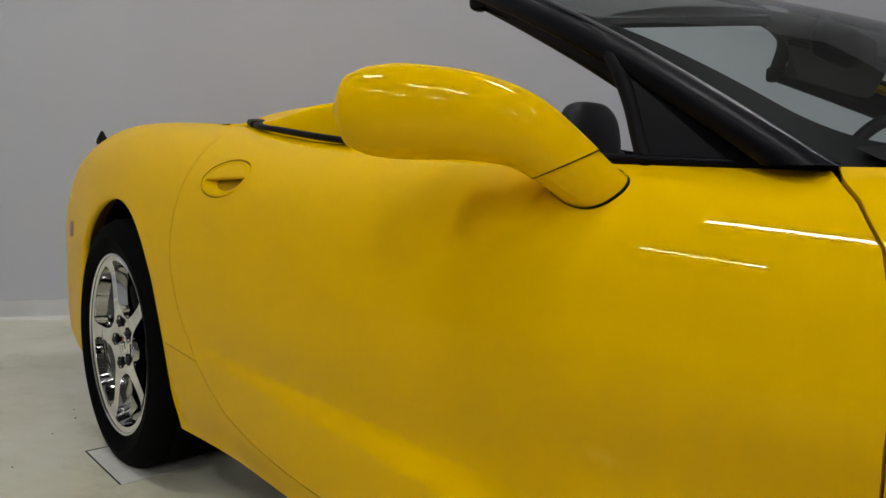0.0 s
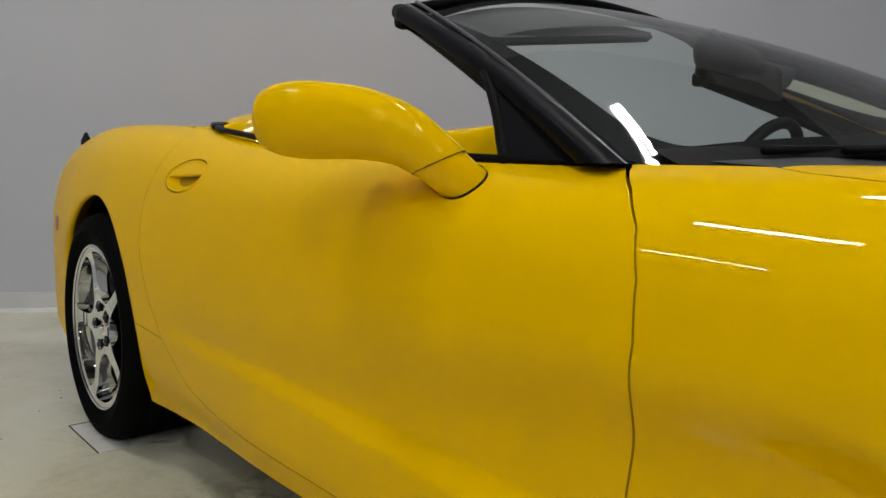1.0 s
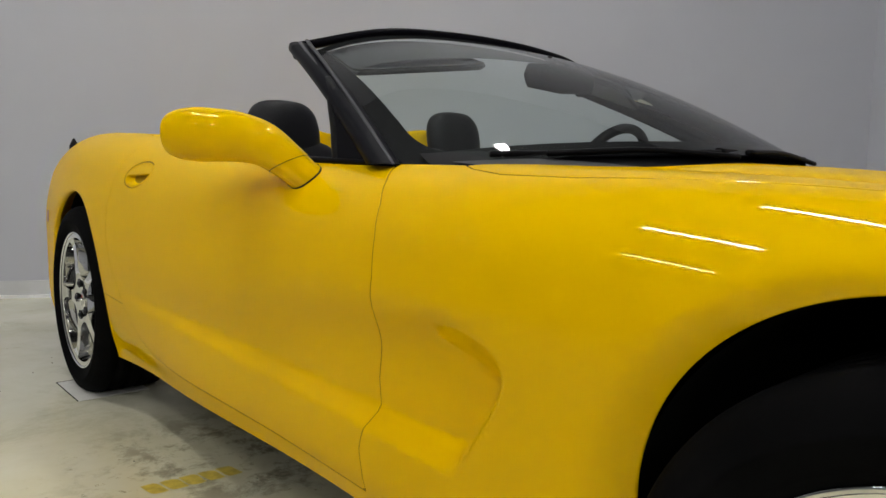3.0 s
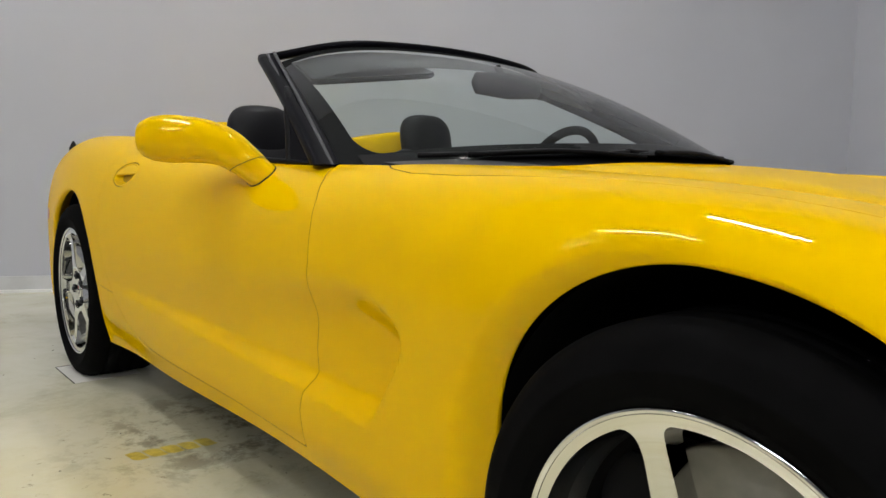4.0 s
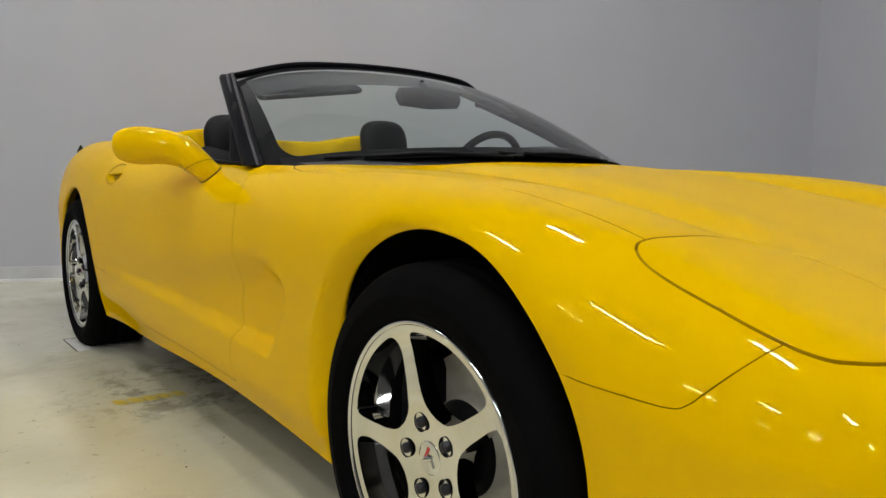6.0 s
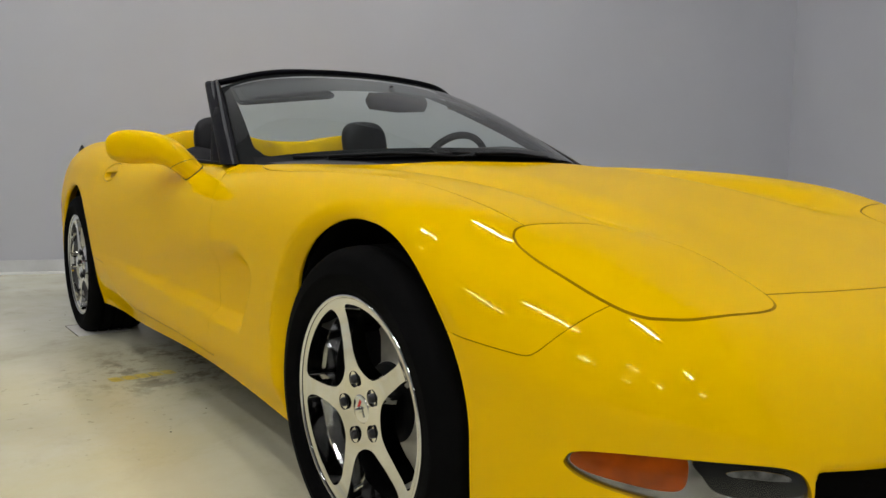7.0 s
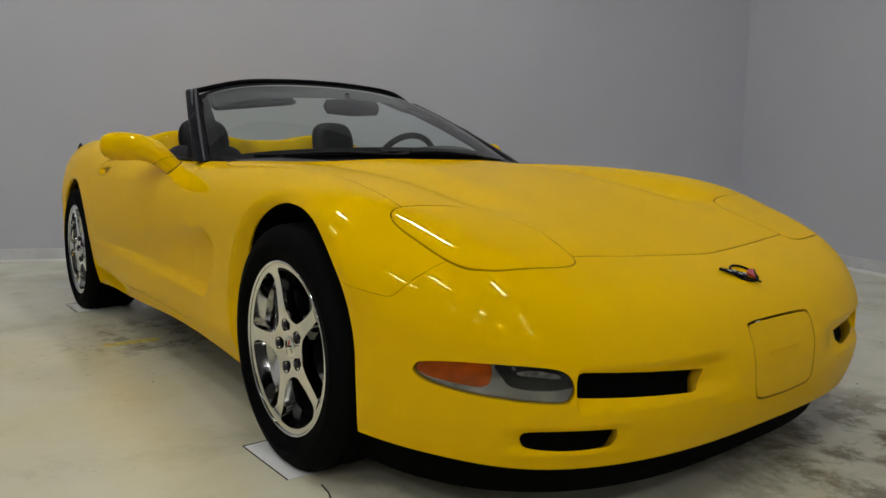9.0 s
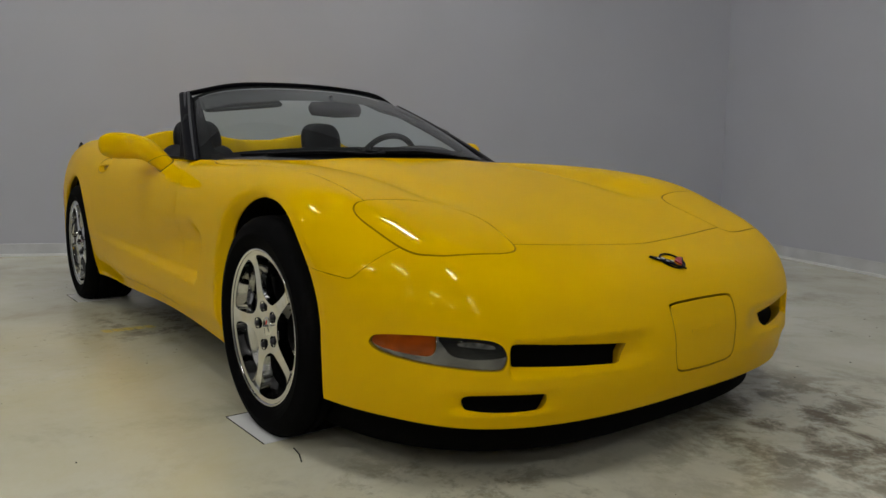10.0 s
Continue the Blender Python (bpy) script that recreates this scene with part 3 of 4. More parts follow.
BUMPER = np.array([(-0.2, 0.528), (0.29, 0.527), (0.425, 0.513), (0.44, 0.514), (0.452, 0.523), (0.476, 0.552), (0.50, 0.58), (0.52, 0.60), (0.56, 0.9),
                   (1.3, 0.9), (1.3, -0.2), (-0.2, -0.2)])
DOOR = np.array([(-0.985, 1.1), (-0.955, 0.815), (-0.925, 0.80), (-0.890, 0.775), (-0.857, 0.737), (-0.838, 0.685), (-0.832, 0.62), (-0.836, 0.56), (-0.846, 0.49),
                 (-0.852, 0.44), (-0.846, 0.395), (-0.846, 0.372), (-0.860, 0.340), (-0.866, 0.318), (-0.860, 0.285), (-0.862, 0.240), (-1.2, 0.252), (-1.69, 0.257),
                 (-1.80, 0.263), (-1.90, 0.277), (-2.0, 0.302), (-2.06, 0.338), (-2.116, 0.385), (-2.165, 0.448), (-2.20, 0.51), (-2.226, 0.57), (-2.238, 0.63),
                 (-2.240, 0.70), (-2.228, 0.76), (-2.218, 0.80), (-2.222, 0.85), (-2.226, 0.88), (-2.21, 0.92), (-2.10, 1.1)])
COCKPIT = np.array([(-0.55, 0.3), (-0.55, 0.0), (-0.565, -0.25), (-0.61, -0.48), (-0.68, -0.66), (-0.757, -0.765), (-0.80, -0.762), (-0.95, -0.770), (-1.4, -0.778),
                    (-1.9, -0.775), (-2.06, -0.765), (-2.22, -0.735), (-2.32, -0.69), (-2.40, -0.60), (-2.43, -0.3), (-2.43, 0.3)])
SILL = spline([-3.7, -3.2, -2.95, -2.3, -2.1, -1.5, -1.0, -0.6, -0.34, 0.34, 0.55, 0.70, 0.90],
              [0.26, 0.23, 0.20, 0.185, 0.187, 0.200, 0.206, 0.192, 0.178, 0.188, 0.182, 0.168, 0.170])
ARCHES = ((-0.003, 0.358, 0.337), (-2.654, 0.372, 0.346))
FOG = ring_outline([(-0.861, 0.372), (-0.848, 0.389), (-0.789, 0.396), (-0.695, 0.391), (-0.657, 0.379), (-0.642, 0.352), (-0.645, 0.325), (-0.665, 0.313),
                    (-0.744, 0.319), (-0.805, 0.329), (-0.842, 0.341), (-0.858, 0.355)])
GRILLE = np.array([(-0.626, 0.374), (-0.622, 0.324), (-0.618, 0.319), (-0.50, 0.313), (-0.36, 0.306), (-0.342, 0.309), (-0.330, 0.320), (-0.310, 0.350), (-0.45, 0.362), (-0.60, 0.376), (-0.62, 0.377)])
VENT = ring_outline([(-0.718, 0.240), (-0.714, 0.224), (-0.700, 0.214), (-0.64, 0.209), (-0.57, 0.211), (-0.550, 0.216), (-0.542, 0.228), (-0.543, 0.244), (-0.552, 0.252), (-0.60, 0.254), (-0.66, 0.255), (-0.708, 0.252)], 6)
PLATE = ring_outline([(-0.146, 0.415), (-0.130, 0.428), (-0.05, 0.431), (0.05, 0.431), (0.130, 0.428), (0.146, 0.415), (0.141, 0.34), (0.132, 0.275), (0.112, 0.250),
                      (0.04, 0.244), (-0.04, 0.244), (-0.114, 0.250), (-0.135, 0.272), (-0.1435, 0.34)])
HANDLE = [(-2.050 + 0.094 * math.cos(a), 0.777 + 0.039 * math.sin(a) + 0.004 * math.cos(a)) for a in np.linspace(0, 2 * math.pi, 48, endpoint=False)]
MARKER = [(-3.175 + 0.042 * math.cos(a), 0.60 + 0.026 * math.sin(a)) for a in np.linspace(0, 2 * math.pi, 32, endpoint=False)]

plan = lambda outline: (lambda x, y, z: apart_from(x, y, outline))
flank = lambda outline: (lambda x, y, z: apart_from(x, z, outline))
face_on = lambda outline: (lambda x, y, z: np.where(x > 0.3, apart_from(y, z, outline), 1.0))


def top_only(outline):
    return lambda x, y, z: np.where(z > 0.5, apart_from(x, y, outline), 1.0)


def door_pull(side, door):
    """An oval cup let into the door, its upper half closed by a flush flap."""
    flip = np.array([1, 1 if side == "right" else -1, 1])
    turned = lambda faces: faces if side == "right" else [f[::-1] for f in faces]

    def at(x, z, deep):
        P = flank_at(x, z)
        return (P - body_normals(P) * np.asarray(deep)[:, None]) * flip
    cx, cz, a, b = -2.050, 0.777, 0.0915, 0.0368
    rings, n = [0.0, 0.15, 0.3, 0.45, 0.6, 0.7, 0.8, 0.86, 0.90, 0.93, 0.97, 0.985, 1.0, 1.004], 72
    R, A = np.meshgrid(rings, np.linspace(0, 2 * math.pi, n, endpoint=False), indexing="ij")
    x, z = (cx + a * R * np.cos(A)).ravel(), (cz + b * R * np.sin(A) + 0.004 * R * np.cos(A)).ravel()
    r = R.ravel()
    deep = 0.0006 + 0.022 * np.clip((0.90 - r) / 0.66, 0, 1) ** 0.75 + 0.0015 * (r > 0.98) + 0.006 * (r > 1.0)
    faces = [[i * n + j, (i + 1) * n + j, (i + 1) * n + (j + 1) % n, i * n + (j + 1) % n] for i in range(1, len(rings) - 1) for j in range(n)]
    faces += [[0, n + j, n + (j + 1) % n] for j in range(n)]
    cup = make("door_handle", at(x, z, deep), turned([f[::-1] for f in faces]), PAINT, door, "oval yellow pull handle")
    # the flap hangs from the upper rim down to a straight edge
    cols, rows = 40, 8
    u = np.linspace(-0.995, 0.995, cols + 1)
    x, z, deep = [], [], []
    for q in u:
        edge = cz + 0.0005 + 0.003 * q
        rim = cz + 0.004 * q + 0.86 * b * math.sqrt(1 - q * q)
        rim = max(rim, edge + 0.0004)
        for k in range(rows + 1):
            x.append(cx + 0.885 * a * q)
            z.append(edge + (rim - edge) * k / rows)
            deep.append(0.0012 + 0.0022 * (k == 0) + 0.0012 * (k == rows))
        x.append(cx + 0.885 * a * q)
        z.append(edge + 0.0012)
        deep.append(0.0085)
    m = rows + 2
    faces = []
    for i in range(cols):
        for k in range(rows):
            faces.append([i * m + k, (i + 1) * m + k, (i + 1) * m + k + 1, i * m + k + 1])
        faces.append([i * m + rows + 1, (i + 1) * m + rows + 1, (i + 1) * m, i * m])
    make("handle_flap", at(np.array(x), np.array(z), deep), turned(faces), PAINT, cup, "curved yellow flap over the pull")


def build_body():
    whole = body_grid()
    whole = refine(whole, (-2.20, -1.1, 0.71), (-1.90, -0.5, 0.85), 5)      # round the door pull
    whole = refine(whole, (-3.25, -1.1, 0.55), (-3.10, -0.5, 0.65), 3)      # round the marker lamp
    whole = refine(whole, (0.2, -0.90, 0.19), (1.1, -0.28, 0.42), 4)        # round lamp and slots in the nose
    whole = clip(whole, SILL(whole[0][:, 0]) - whole[0][:, 2])
    for ax, az, r in ARCHES:
        # round above the axle, straight down below it
        x, y, z = whole[0].T
        whole = clip(whole, r - arch_apart(x, z, ax, az))
    _, whole = carve(whole, top_only(COCKPIT), 0.0)
    # a dark inner shell, so that nothing shines through the joints
    inner = clip(whole, whole[0][:, 0] - 0.48)
    for ax, az, r in ARCHES:
        inner = clip(inner, r + 0.075 - np.hypot(inner[0][:, 0] - ax, inner[0][:, 2] - az))
    skin("inner_shell", inner, SHADED_JAMB, car, "", 0.002, sink=0.015)
    light, whole = carve(whole, top_only(HEADLIGHT), 0.0027)
    hood, whole = carve(whole, top_only(HOOD), 0.0022)
    bumper, whole = carve(whole, flank(BUMPER), 0.0014)
    door, whole = carve(whole, flank(DOOR), 0.0020)
    front, rear = carve(whole, lambda x, y, z: -1.0 - x, 0.0)
    rocker, rear = carve(rear, flank(np.array([(-2.4, 0.405), (-2.12, 0.388), (-1.9, 0.33), (-0.75, 0.33), (-0.75, 0.0), (-2.4, 0.0)])), 0.0016)
    skin("hood", hood, PAINT, car)
    panels = {}
    for side in ("right", "left"):
        skin("headlight_door", light, PAINT, car, "yellow pop-up headlight cover, closed", 0.02, side)
        skin("front_fender", front, PAINT, car, "", 0.015, side)
        skin("rocker_panel", rocker, PAINT, car, "", 0.018, side)
    # the quarter behind the door, with its marker lamp
    mark, rear = carve(rear, flank(MARKER), 0.001)
    for side in ("right", "left"):
        q = skin("rear_quarter", rear, PAINT, car, "", 0.015, side)
        skin("side_marker", mark, RED, q, "small dark red marker lens", 0.01, side, sink=-0.002)
    # the doors, with oval pulls sunk into them
    _, door = carve(door, flank(HANDLE), 0.0012)
    for side in ("right", "left"):
        d = skin("door", door, PAINT, car, "", 0.02, side)
        panels["door_" + side] = d
        door_pull(side, d)
    # the bumper cover with its lamps, slots and blank plate
    fog, bumper = carve(bumper, face_on(FOG), 0.0)
    grille, bumper = carve(bumper, face_on(GRILLE), 0.0)
    vent, bumper = carve(bumper, face_on(VENT), 0.0)
    plate, bumper = carve(bumper, face_on(PLATE), 0.0032)
    bulge = lambda x, y, z: 0.0040 - 0.0075 * np.sin(np.clip(-apart_from(y, z, FOG) / 0.030, 0, 1) * math.pi / 2)
    cover = skin("front_bumper", bumper, PAINT, car, "", 0.03)
    p = skin("plate_cover", plate, PAINT, cover, "blank yellow number plate filler panel", 0.01, sink=0.001)
    # a bright clip hangs in the mouth of the intake
    bm = bmesh.new()
    block(bm, (0.010, 0.009, 0.012), (0.660, -0.598, 0.364), 0.002)
    part("intake_clip", bm, CHROME, cover, "small bright metal clip")
    for y0, y1, z in ((-0.075, 0.045, 0.352), (-0.070, -0.005, 0.338)):
        outline = np.array([(y0, z - 0.0035), (y1, z - 0.0035), (y1, z + 0.0035), (y0, z + 0.0035)])
        rib, _ = carve(plate, face_on(outline), 0.0)
        if len(rib[1]):
            skin("raised_line", rib, PAINT, cover, "", 0.003, "right" if y1 < 0 else "both", sink=-0.0006)
    for side in ("right", "left"):
        skin("grille_slot", grille, WELL, cover, "dark air intake", 0.02, side, sink=0.029, fold_mat=WELL)
        skin("lower_vent", vent, WELL, cover, "dark slot under the intake", 0.02, side, sink=0.028, fold_mat=WELL)
        lamp = skin("front_lamp", fog, HOUSING, car, "grey lamp housing with amber and smoked lenses", 0.03, side, sink=0.010)
        amber = ring_outline([(-0.858, 0.372), (-0.846, 0.388), (-0.789, 0.395), (-0.774, 0.395), (-0.772, 0.372), (-0.776, 0.352), (-0.79, 0.346), (-0.82, 0.350), (-0.848, 0.358)], 6)
        smoke = ring_outline([(-0.764, 0.394), (-0.695, 0.390), (-0.660, 0.379), (-0.646, 0.360), (-0.650, 0.346), (-0.70, 0.341), (-0.742, 0.348), (-0.757, 0.368)], 6)
        skin("amber_lens", carve(fog, face_on(amber), 0.0)[0], AMBER, lamp, "orange indicator lens", 0.008, side, sink=0.003)
        streak = ring_outline([(-0.735, 0.378), (-0.712, 0.382), (-0.685, 0.378), (-0.668, 0.372), (-0.668, 0.367), (-0.69, 0.368), (-0.712, 0.371), (-0.73, 0.373)], 6)
        skin("reflector", carve(fog, face_on(streak), 0.0)[0], REFLECTOR, lamp, "dull grey reflector behind the lens", 0.003, side, sink=0.0045)
        skin("clear_lens", carve(fog, face_on(smoke), 0.0)[0], LENS, lamp, "smoked driving lamp lens", 0.008, side, sink=0.006)
        skin("cover_lens", fog, COVER, lamp, "clear outer lamp cover", 0.003, side, sinker=bulge, fold_mat=TRIM_BLACK, own=True).visible_shadow = False
    return panels


panels = build_body()


# wheels
def wheel(name, x, z, tyre_r, rim_r, width, side, steer=0.0):
    """A polished five-spoke wheel: the spoked face, with its tyre, barrel, nuts and brake disc."""
    face = 0.917
    # the spoked face: a disc with five windows cut through it
    rr = np.linspace(0.0, rim_r - 0.006, 34)
    nt = 240
    V = [(0.0, 0.0, 0.0)]
    dish = spline([0.0, 0.03, 0.055, 0.08, 0.11, 0.16, 0.205, 0.225, 0.245], [0.018, 0.018, 0.016, 0.013, 0.011, 0.012, 0.010, 0.004, 0.0])
    for r in rr[1:]:
        for k in range(nt):
            a = 2 * math.pi * k / nt
            V.append((r * math.cos(a), float(dish(r * 0.2446 / rim_r)), r * math.sin(a)))
    F = [[0, 1 + (k + 1) % nt, 1 + k] for k in range(nt)]
    for i in range(len(rr) - 2):
        for k in range(nt):
            a, b = 1 + i * nt + k, 1 + i * nt + (k + 1) % nt
            F.append([a, b, b + nt, a + nt])
    V = np.array(V)
    s = rim_r / 0.2308

    def windows(V):
        r, a = np.hypot(V[:, 0], V[:, 2]) / s, np.arctan2(V[:, 2], V[:, 0])
        a = (a - math.pi + math.pi / 5) % (2 * math.pi / 5) - math.pi / 5      # nought on a spoke
        across = r * np.sin(np.abs(a))
        half = spline([0.05, 0.08, 0.11, 0.15, 0.19, 0.21], [0.050, 0.029, 0.0205, 0.0170, 0.0175, 0.022])(r)
        spoke = half - across
        v = smax(smax(spoke, r - 0.2115, 0.016), 0.078 - r, 0.02)
        return v * s
    mesh = clip((V, F), -windows(V))
    P, F = mesh
    edge = {}
    for f in F:
        for a, b in zip(f, f[1:] + f[:1]):
            if (b, a) in edge:
                del edge[(b, a)]
            else:
                edge[(a, b)] = 1
    verts, faces, lip, back = list(P), [list(f) for f in F], {}, {}
    for a, b in edge:
        if np.hypot(P[a][0], P[a][2]) > rim_r - 0.010:
            continue
        for i in (a, b):
            if i not in lip:
                r = math.hypot(P[i][0], P[i][2])
                lip[i] = len(verts)
                verts.append(P[i] + np.array((0, 0.002, 0)))
                back[i] = len(verts)
                # the window's walls draw in towards the back
                k = 1 - 0.03 * (r > 0.19 * s)
                verts.append(P[i] * np.array((k, 1, k)) + np.array((0, 0.034, 0)))
        faces.append([b, a, lip[a], lip[b]])
        faces.append([lip[b], lip[a], back[a], back[b]])
    at = Matrix.Translation((x, -side * face, z)) @ Matrix.Rotation(0 if side > 0 else math.pi, 4, "Z") @ Matrix.Rotation(radians(steer), 4, "Y")
    me = make(name, verts, faces, CHROME, car, "polished five-spoke alloy wheel", at=at)
    bm = bmesh.new()
    bm.from_mesh(me.data)
    bmesh.ops.recalc_face_normals(bm, faces=bm.faces)
    bm.to_mesh(me.data)
    bm.free()
    me.data.set_sharp_from_angle(angle=radians(40))
    # the rim's lip and barrel
    v, f = lathe([(rim_r - 0.0065, 0.0), (rim_r - 0.004, -0.003), (rim_r, -0.0035), (rim_r + 0.002, 0.0), (rim_r + 0.001, 0.008), (rim_r - 0.006, 0.014),
                  (rim_r - 0.014, 0.022), (rim_r - 0.018, 0.036), (rim_r - 0.023, 0.052), (rim_r - 0.030, 0.072)])
    make("rim_barrel", v, f, BARREL, me)
    v, f = lathe([(rim_r - 0.030, 0.072), (rim_r - 0.040, 0.076), (rim_r - 0.044, 0.10), (rim_r - 0.044, width), (rim_r - 0.004, width + 0.008)])
    make("inner_barrel", v, f, WELL, me, "dark inner half of the rim")
    # tyre: tread with grooves, shoulders and ribbed walls
    w, R = width + 0.012, tyre_r
    prof = [(rim_r - 0.002, 0.006), (rim_r + 0.004, -0.002), (rim_r + 0.012, -0.007), (rim_r + 0.014, -0.009), (rim_r + 0.018, -0.009), (rim_r + 0.020, -0.011),
            (rim_r + 0.040, -0.014), (rim_r + 0.043, -0.0155), (rim_r + 0.046, -0.014), (R - 0.030, -0.010), (R - 0.020, -0.005), (R - 0.010, 0.004), (R - 0.003, 0.016), (R - 0.001, 0.026)]
    for g in range(4):
        c = 0.05 + (w - 0.1) * g / 3
        prof += [(R, c - 0.006), (R - 0.007, c - 0.005), (R - 0.007, c + 0.005), (R, c + 0.006)]
    prof += [(R - 0.001, w - 0.026), (R - 0.003, w - 0.016), (R - 0.012, w - 0.003), (R - 0.03, w + 0.008), (rim_r + 0.04, w + 0.012), (rim_r, w)]
    v, f = lathe(prof, 128)
    # flattened where it stands on the floor
    v = [(a, b, max(c, -z + 0.0006)) for a, b, c in v]
    make("tyre", v, f, RUBBER, me, "black low-profile tyre")
    for k in range(5):
        a = math.pi + 2 * math.pi * k / 5
        cx, cz = 0.0603 * math.cos(a), 0.0603 * math.sin(a)
        v, f = lathe([(0.0, 0.006), (0.005, 0.0055), (0.0085, 0.008), (0.0095, 0.013), (0.0095, 0.022)], 6 * 3)
        make("lug_nut", [(p + cx, q, r + cz) for p, q, r in v], f, LUG, me)
        v, f = lathe([(0.0098, 0.021), (0.0150, 0.0165), (0.0165, 0.0120), (0.0165, 0.0135)], 24)
        make("lug_seat", [(p + cx, q - 0.0005, r + cz) for p, q, r in v], f, BLACK, me)
    v, f = lathe([(0.0, 0.0168), (0.027, 0.0168), (0.0285, 0.0174), (0.029, 0.0190)], 40)
    make("centre_cap", v, f, CHROME, me)
    bm = bmesh.new()
    block(bm, (0.007, 0.001, 0.026), (-0.006, 0.0165, 0.006), 0.0003, Matrix.Rotation(radians(28), 4, "Y"))
    part("cap_mark", bm, RED_ENAMEL, me, "small red mark on the cap")
    bm = bmesh.new()
    block(bm, (0.006, 0.001, 0.022), (0.008, 0.0165, -0.004), 0.0003, Matrix.Rotation(radians(-28), 4, "Y"))
    part("cap_mark", bm, BRIGHT, me, "small grey mark on the cap")
    # brake disc and hub behind the spokes
    v, f = lathe([(0.0, 0.085), (0.075, 0.085), (0.085, 0.092), (0.087, 0.118), (0.10, 0.120), (0.160, 0.120), (0.163, 0.123), (0.163, 0.146), (0.09, 0.148)], 72)
    make("brake_disc", v, f, STEEL, me)
    bm = bmesh.new()
    block(bm, (0.10, 0.11, 0.21), (-0.135, 0.135, 0.03), 0.02)
    part("brake_caliper", bm, BLACK, me)
    v, f = lathe([(0.0, 0.072), (0.065, 0.074), (0.080, 0.080), (0.084, 0.092), (0.084, 0.119)], 48)
    make("hub", v, f, BLACK, me)
    return me


for side in (1, -1):
    wheel("wheel", -0.007, 0.3144, 0.3262, 0.2308, 0.205, side)
    wheel("wheel", -2.654, 0.3237, 0.3380, 0.2446, 0.235, side)


def wheel_well(ax, az, r, side):
    """The dark liner over a wheel."""
    n, verts, faces = 48, [], []
    for i in range(n + 1):
        a = math.pi * (1.06 - 1.12 * i / n)
        for y in (0.872, 0.84, 0.52):
            q = r + 0.012
            verts.append((ax + q * math.cos(a), -side * y, max(az + q * math.sin(a), 0.14)))
    for i in range(n):
        for j in range(2):
            a = i * 3 + j
            faces.append((a, a + 1, a + 4, a + 3))
    # inner wall
    b = len(verts)
    verts.append((ax, -side * 0.52, az))
    for i in range(n):
        faces.append((i * 3 + 2, b, i * 3 + 5))
    make("wheel_well", verts, faces, WELL, car)


for side in (1, -1):
    for ax, az, r in ARCHES:
        wheel_well(ax, az, r, side)

# underbody, cockpit floor and sides
bm = bmesh.new()
block(bm, (3.0, 1.02, 0.03), (-1.55, 0, 0.165), 0.005)
block(bm, (1.75, 1.66, 0.03), (-1.33, 0, 0.190), 0.005)
block(bm, (0.30, 1.10, 0.02), (0.50, 0, 0.192), 0.005)
block(bm, (0.02, 1.56, 0.50), (-2.42, 0, 0.55), 0.004)
block(bm, (0.02, 1.30, 0.42), (-0.66, 0, 0.42), 0.004)
for s in (1, -1):
    block(bm, (1.62, 0.02, 0.50), (-1.55, s * 0.745, 0.52), 0.004)
part("underbody", bm, WELL, car)

# black air dam under the nose
v, f = [], []
for i in range(61):
    a = radians(-82 + 164 * i / 60)
    c, q = math.cos(a), math.sin(a)
    x, y = 0.785 * c ** (2 / 3) - 0.01, 0.835 * math.copysign(abs(q) ** (2 / 3), q)
    for dx, z in ((0.0, 0.20), (-0.008, 0.13), (-0.014, 0.078), (-0.05, 0.078), (-0.05, 0.20)):
        v.append((x + dx, y, z))
for i in range(60):
    for j in range(4):
        a = i * 5 + j
        f.append((a, a + 1, a + 6, a + 5))
make("air_dam", v, f, WELL, car, "black plastic air dam under the nose")


# windscreen: base line on the cowl, top line under the header
def screen_at(s, t, out=0.0):
    """A place on the windscreen: s from the car's right (-1) to its left (1), t from base to top."""
    by, ty = 0.745, 0.575
    base = np.array((-0.615 - 0.285 * s * s, by * s, 0.838 - 0.026 * s * s))
    q = 0.58 * s * s + 0.42 * s**6
    top = np.array((-1.445 - 0.125 * q, ty * s, 1.183 - 0.056 * q))
    p = base + (top - base) * t
    bulge = 0.030 * math.sin(math.pi * t) * (1 - 0.3 * s * s)
    n = np.array((0.37, 0.10 * s, 0.92))
    return p + n * (bulge + out)


def screen_sheet(name, s0, s1, t0, t1, mat, out=0.0, n=40, m=26, label="", parent=car):
    verts = [screen_at(s, t0 + (t1 - t0) * j / m, out - 0.017 * s**6) for s in (s0 + (s1 - s0) * i / n for i in range(n + 1)) for j in range(m + 1)]
    faces = [(i * (m + 1) + j, i * (m + 1) + j + 1, (i + 1) * (m + 1) + j + 1, (i + 1) * (m + 1) + j) for i in range(n) for j in range(m)]
    ob = make(name, verts, [f[::-1] for f in faces], mat, parent, label)
    return ob


glass = screen_sheet("windscreen", -1.05, 1.05, 0, 1, GLASS, label="raked green-tinted windscreen")
glass.visible_shadow = False
screen_sheet("glass_border", -1.055, -0.970, 0.0, 1, FRIT, -0.003, 6, label="black printed border", parent=glass)
screen_sheet("glass_border", 0.970, 1.055, 0.0, 1, FRIT, -0.003, 6, label="black printed border", parent=glass)
screen_sheet("glass_border", -0.970, 0.970, 0.0, 0.07, FRIT, -0.003, 40, 4, label="black printed border", parent=glass)
screen_sheet("glass_border", -0.970, 0.970, 0.945, 1.0, FRIT, -0.003, 40, 4, label="black printed border", parent=glass)
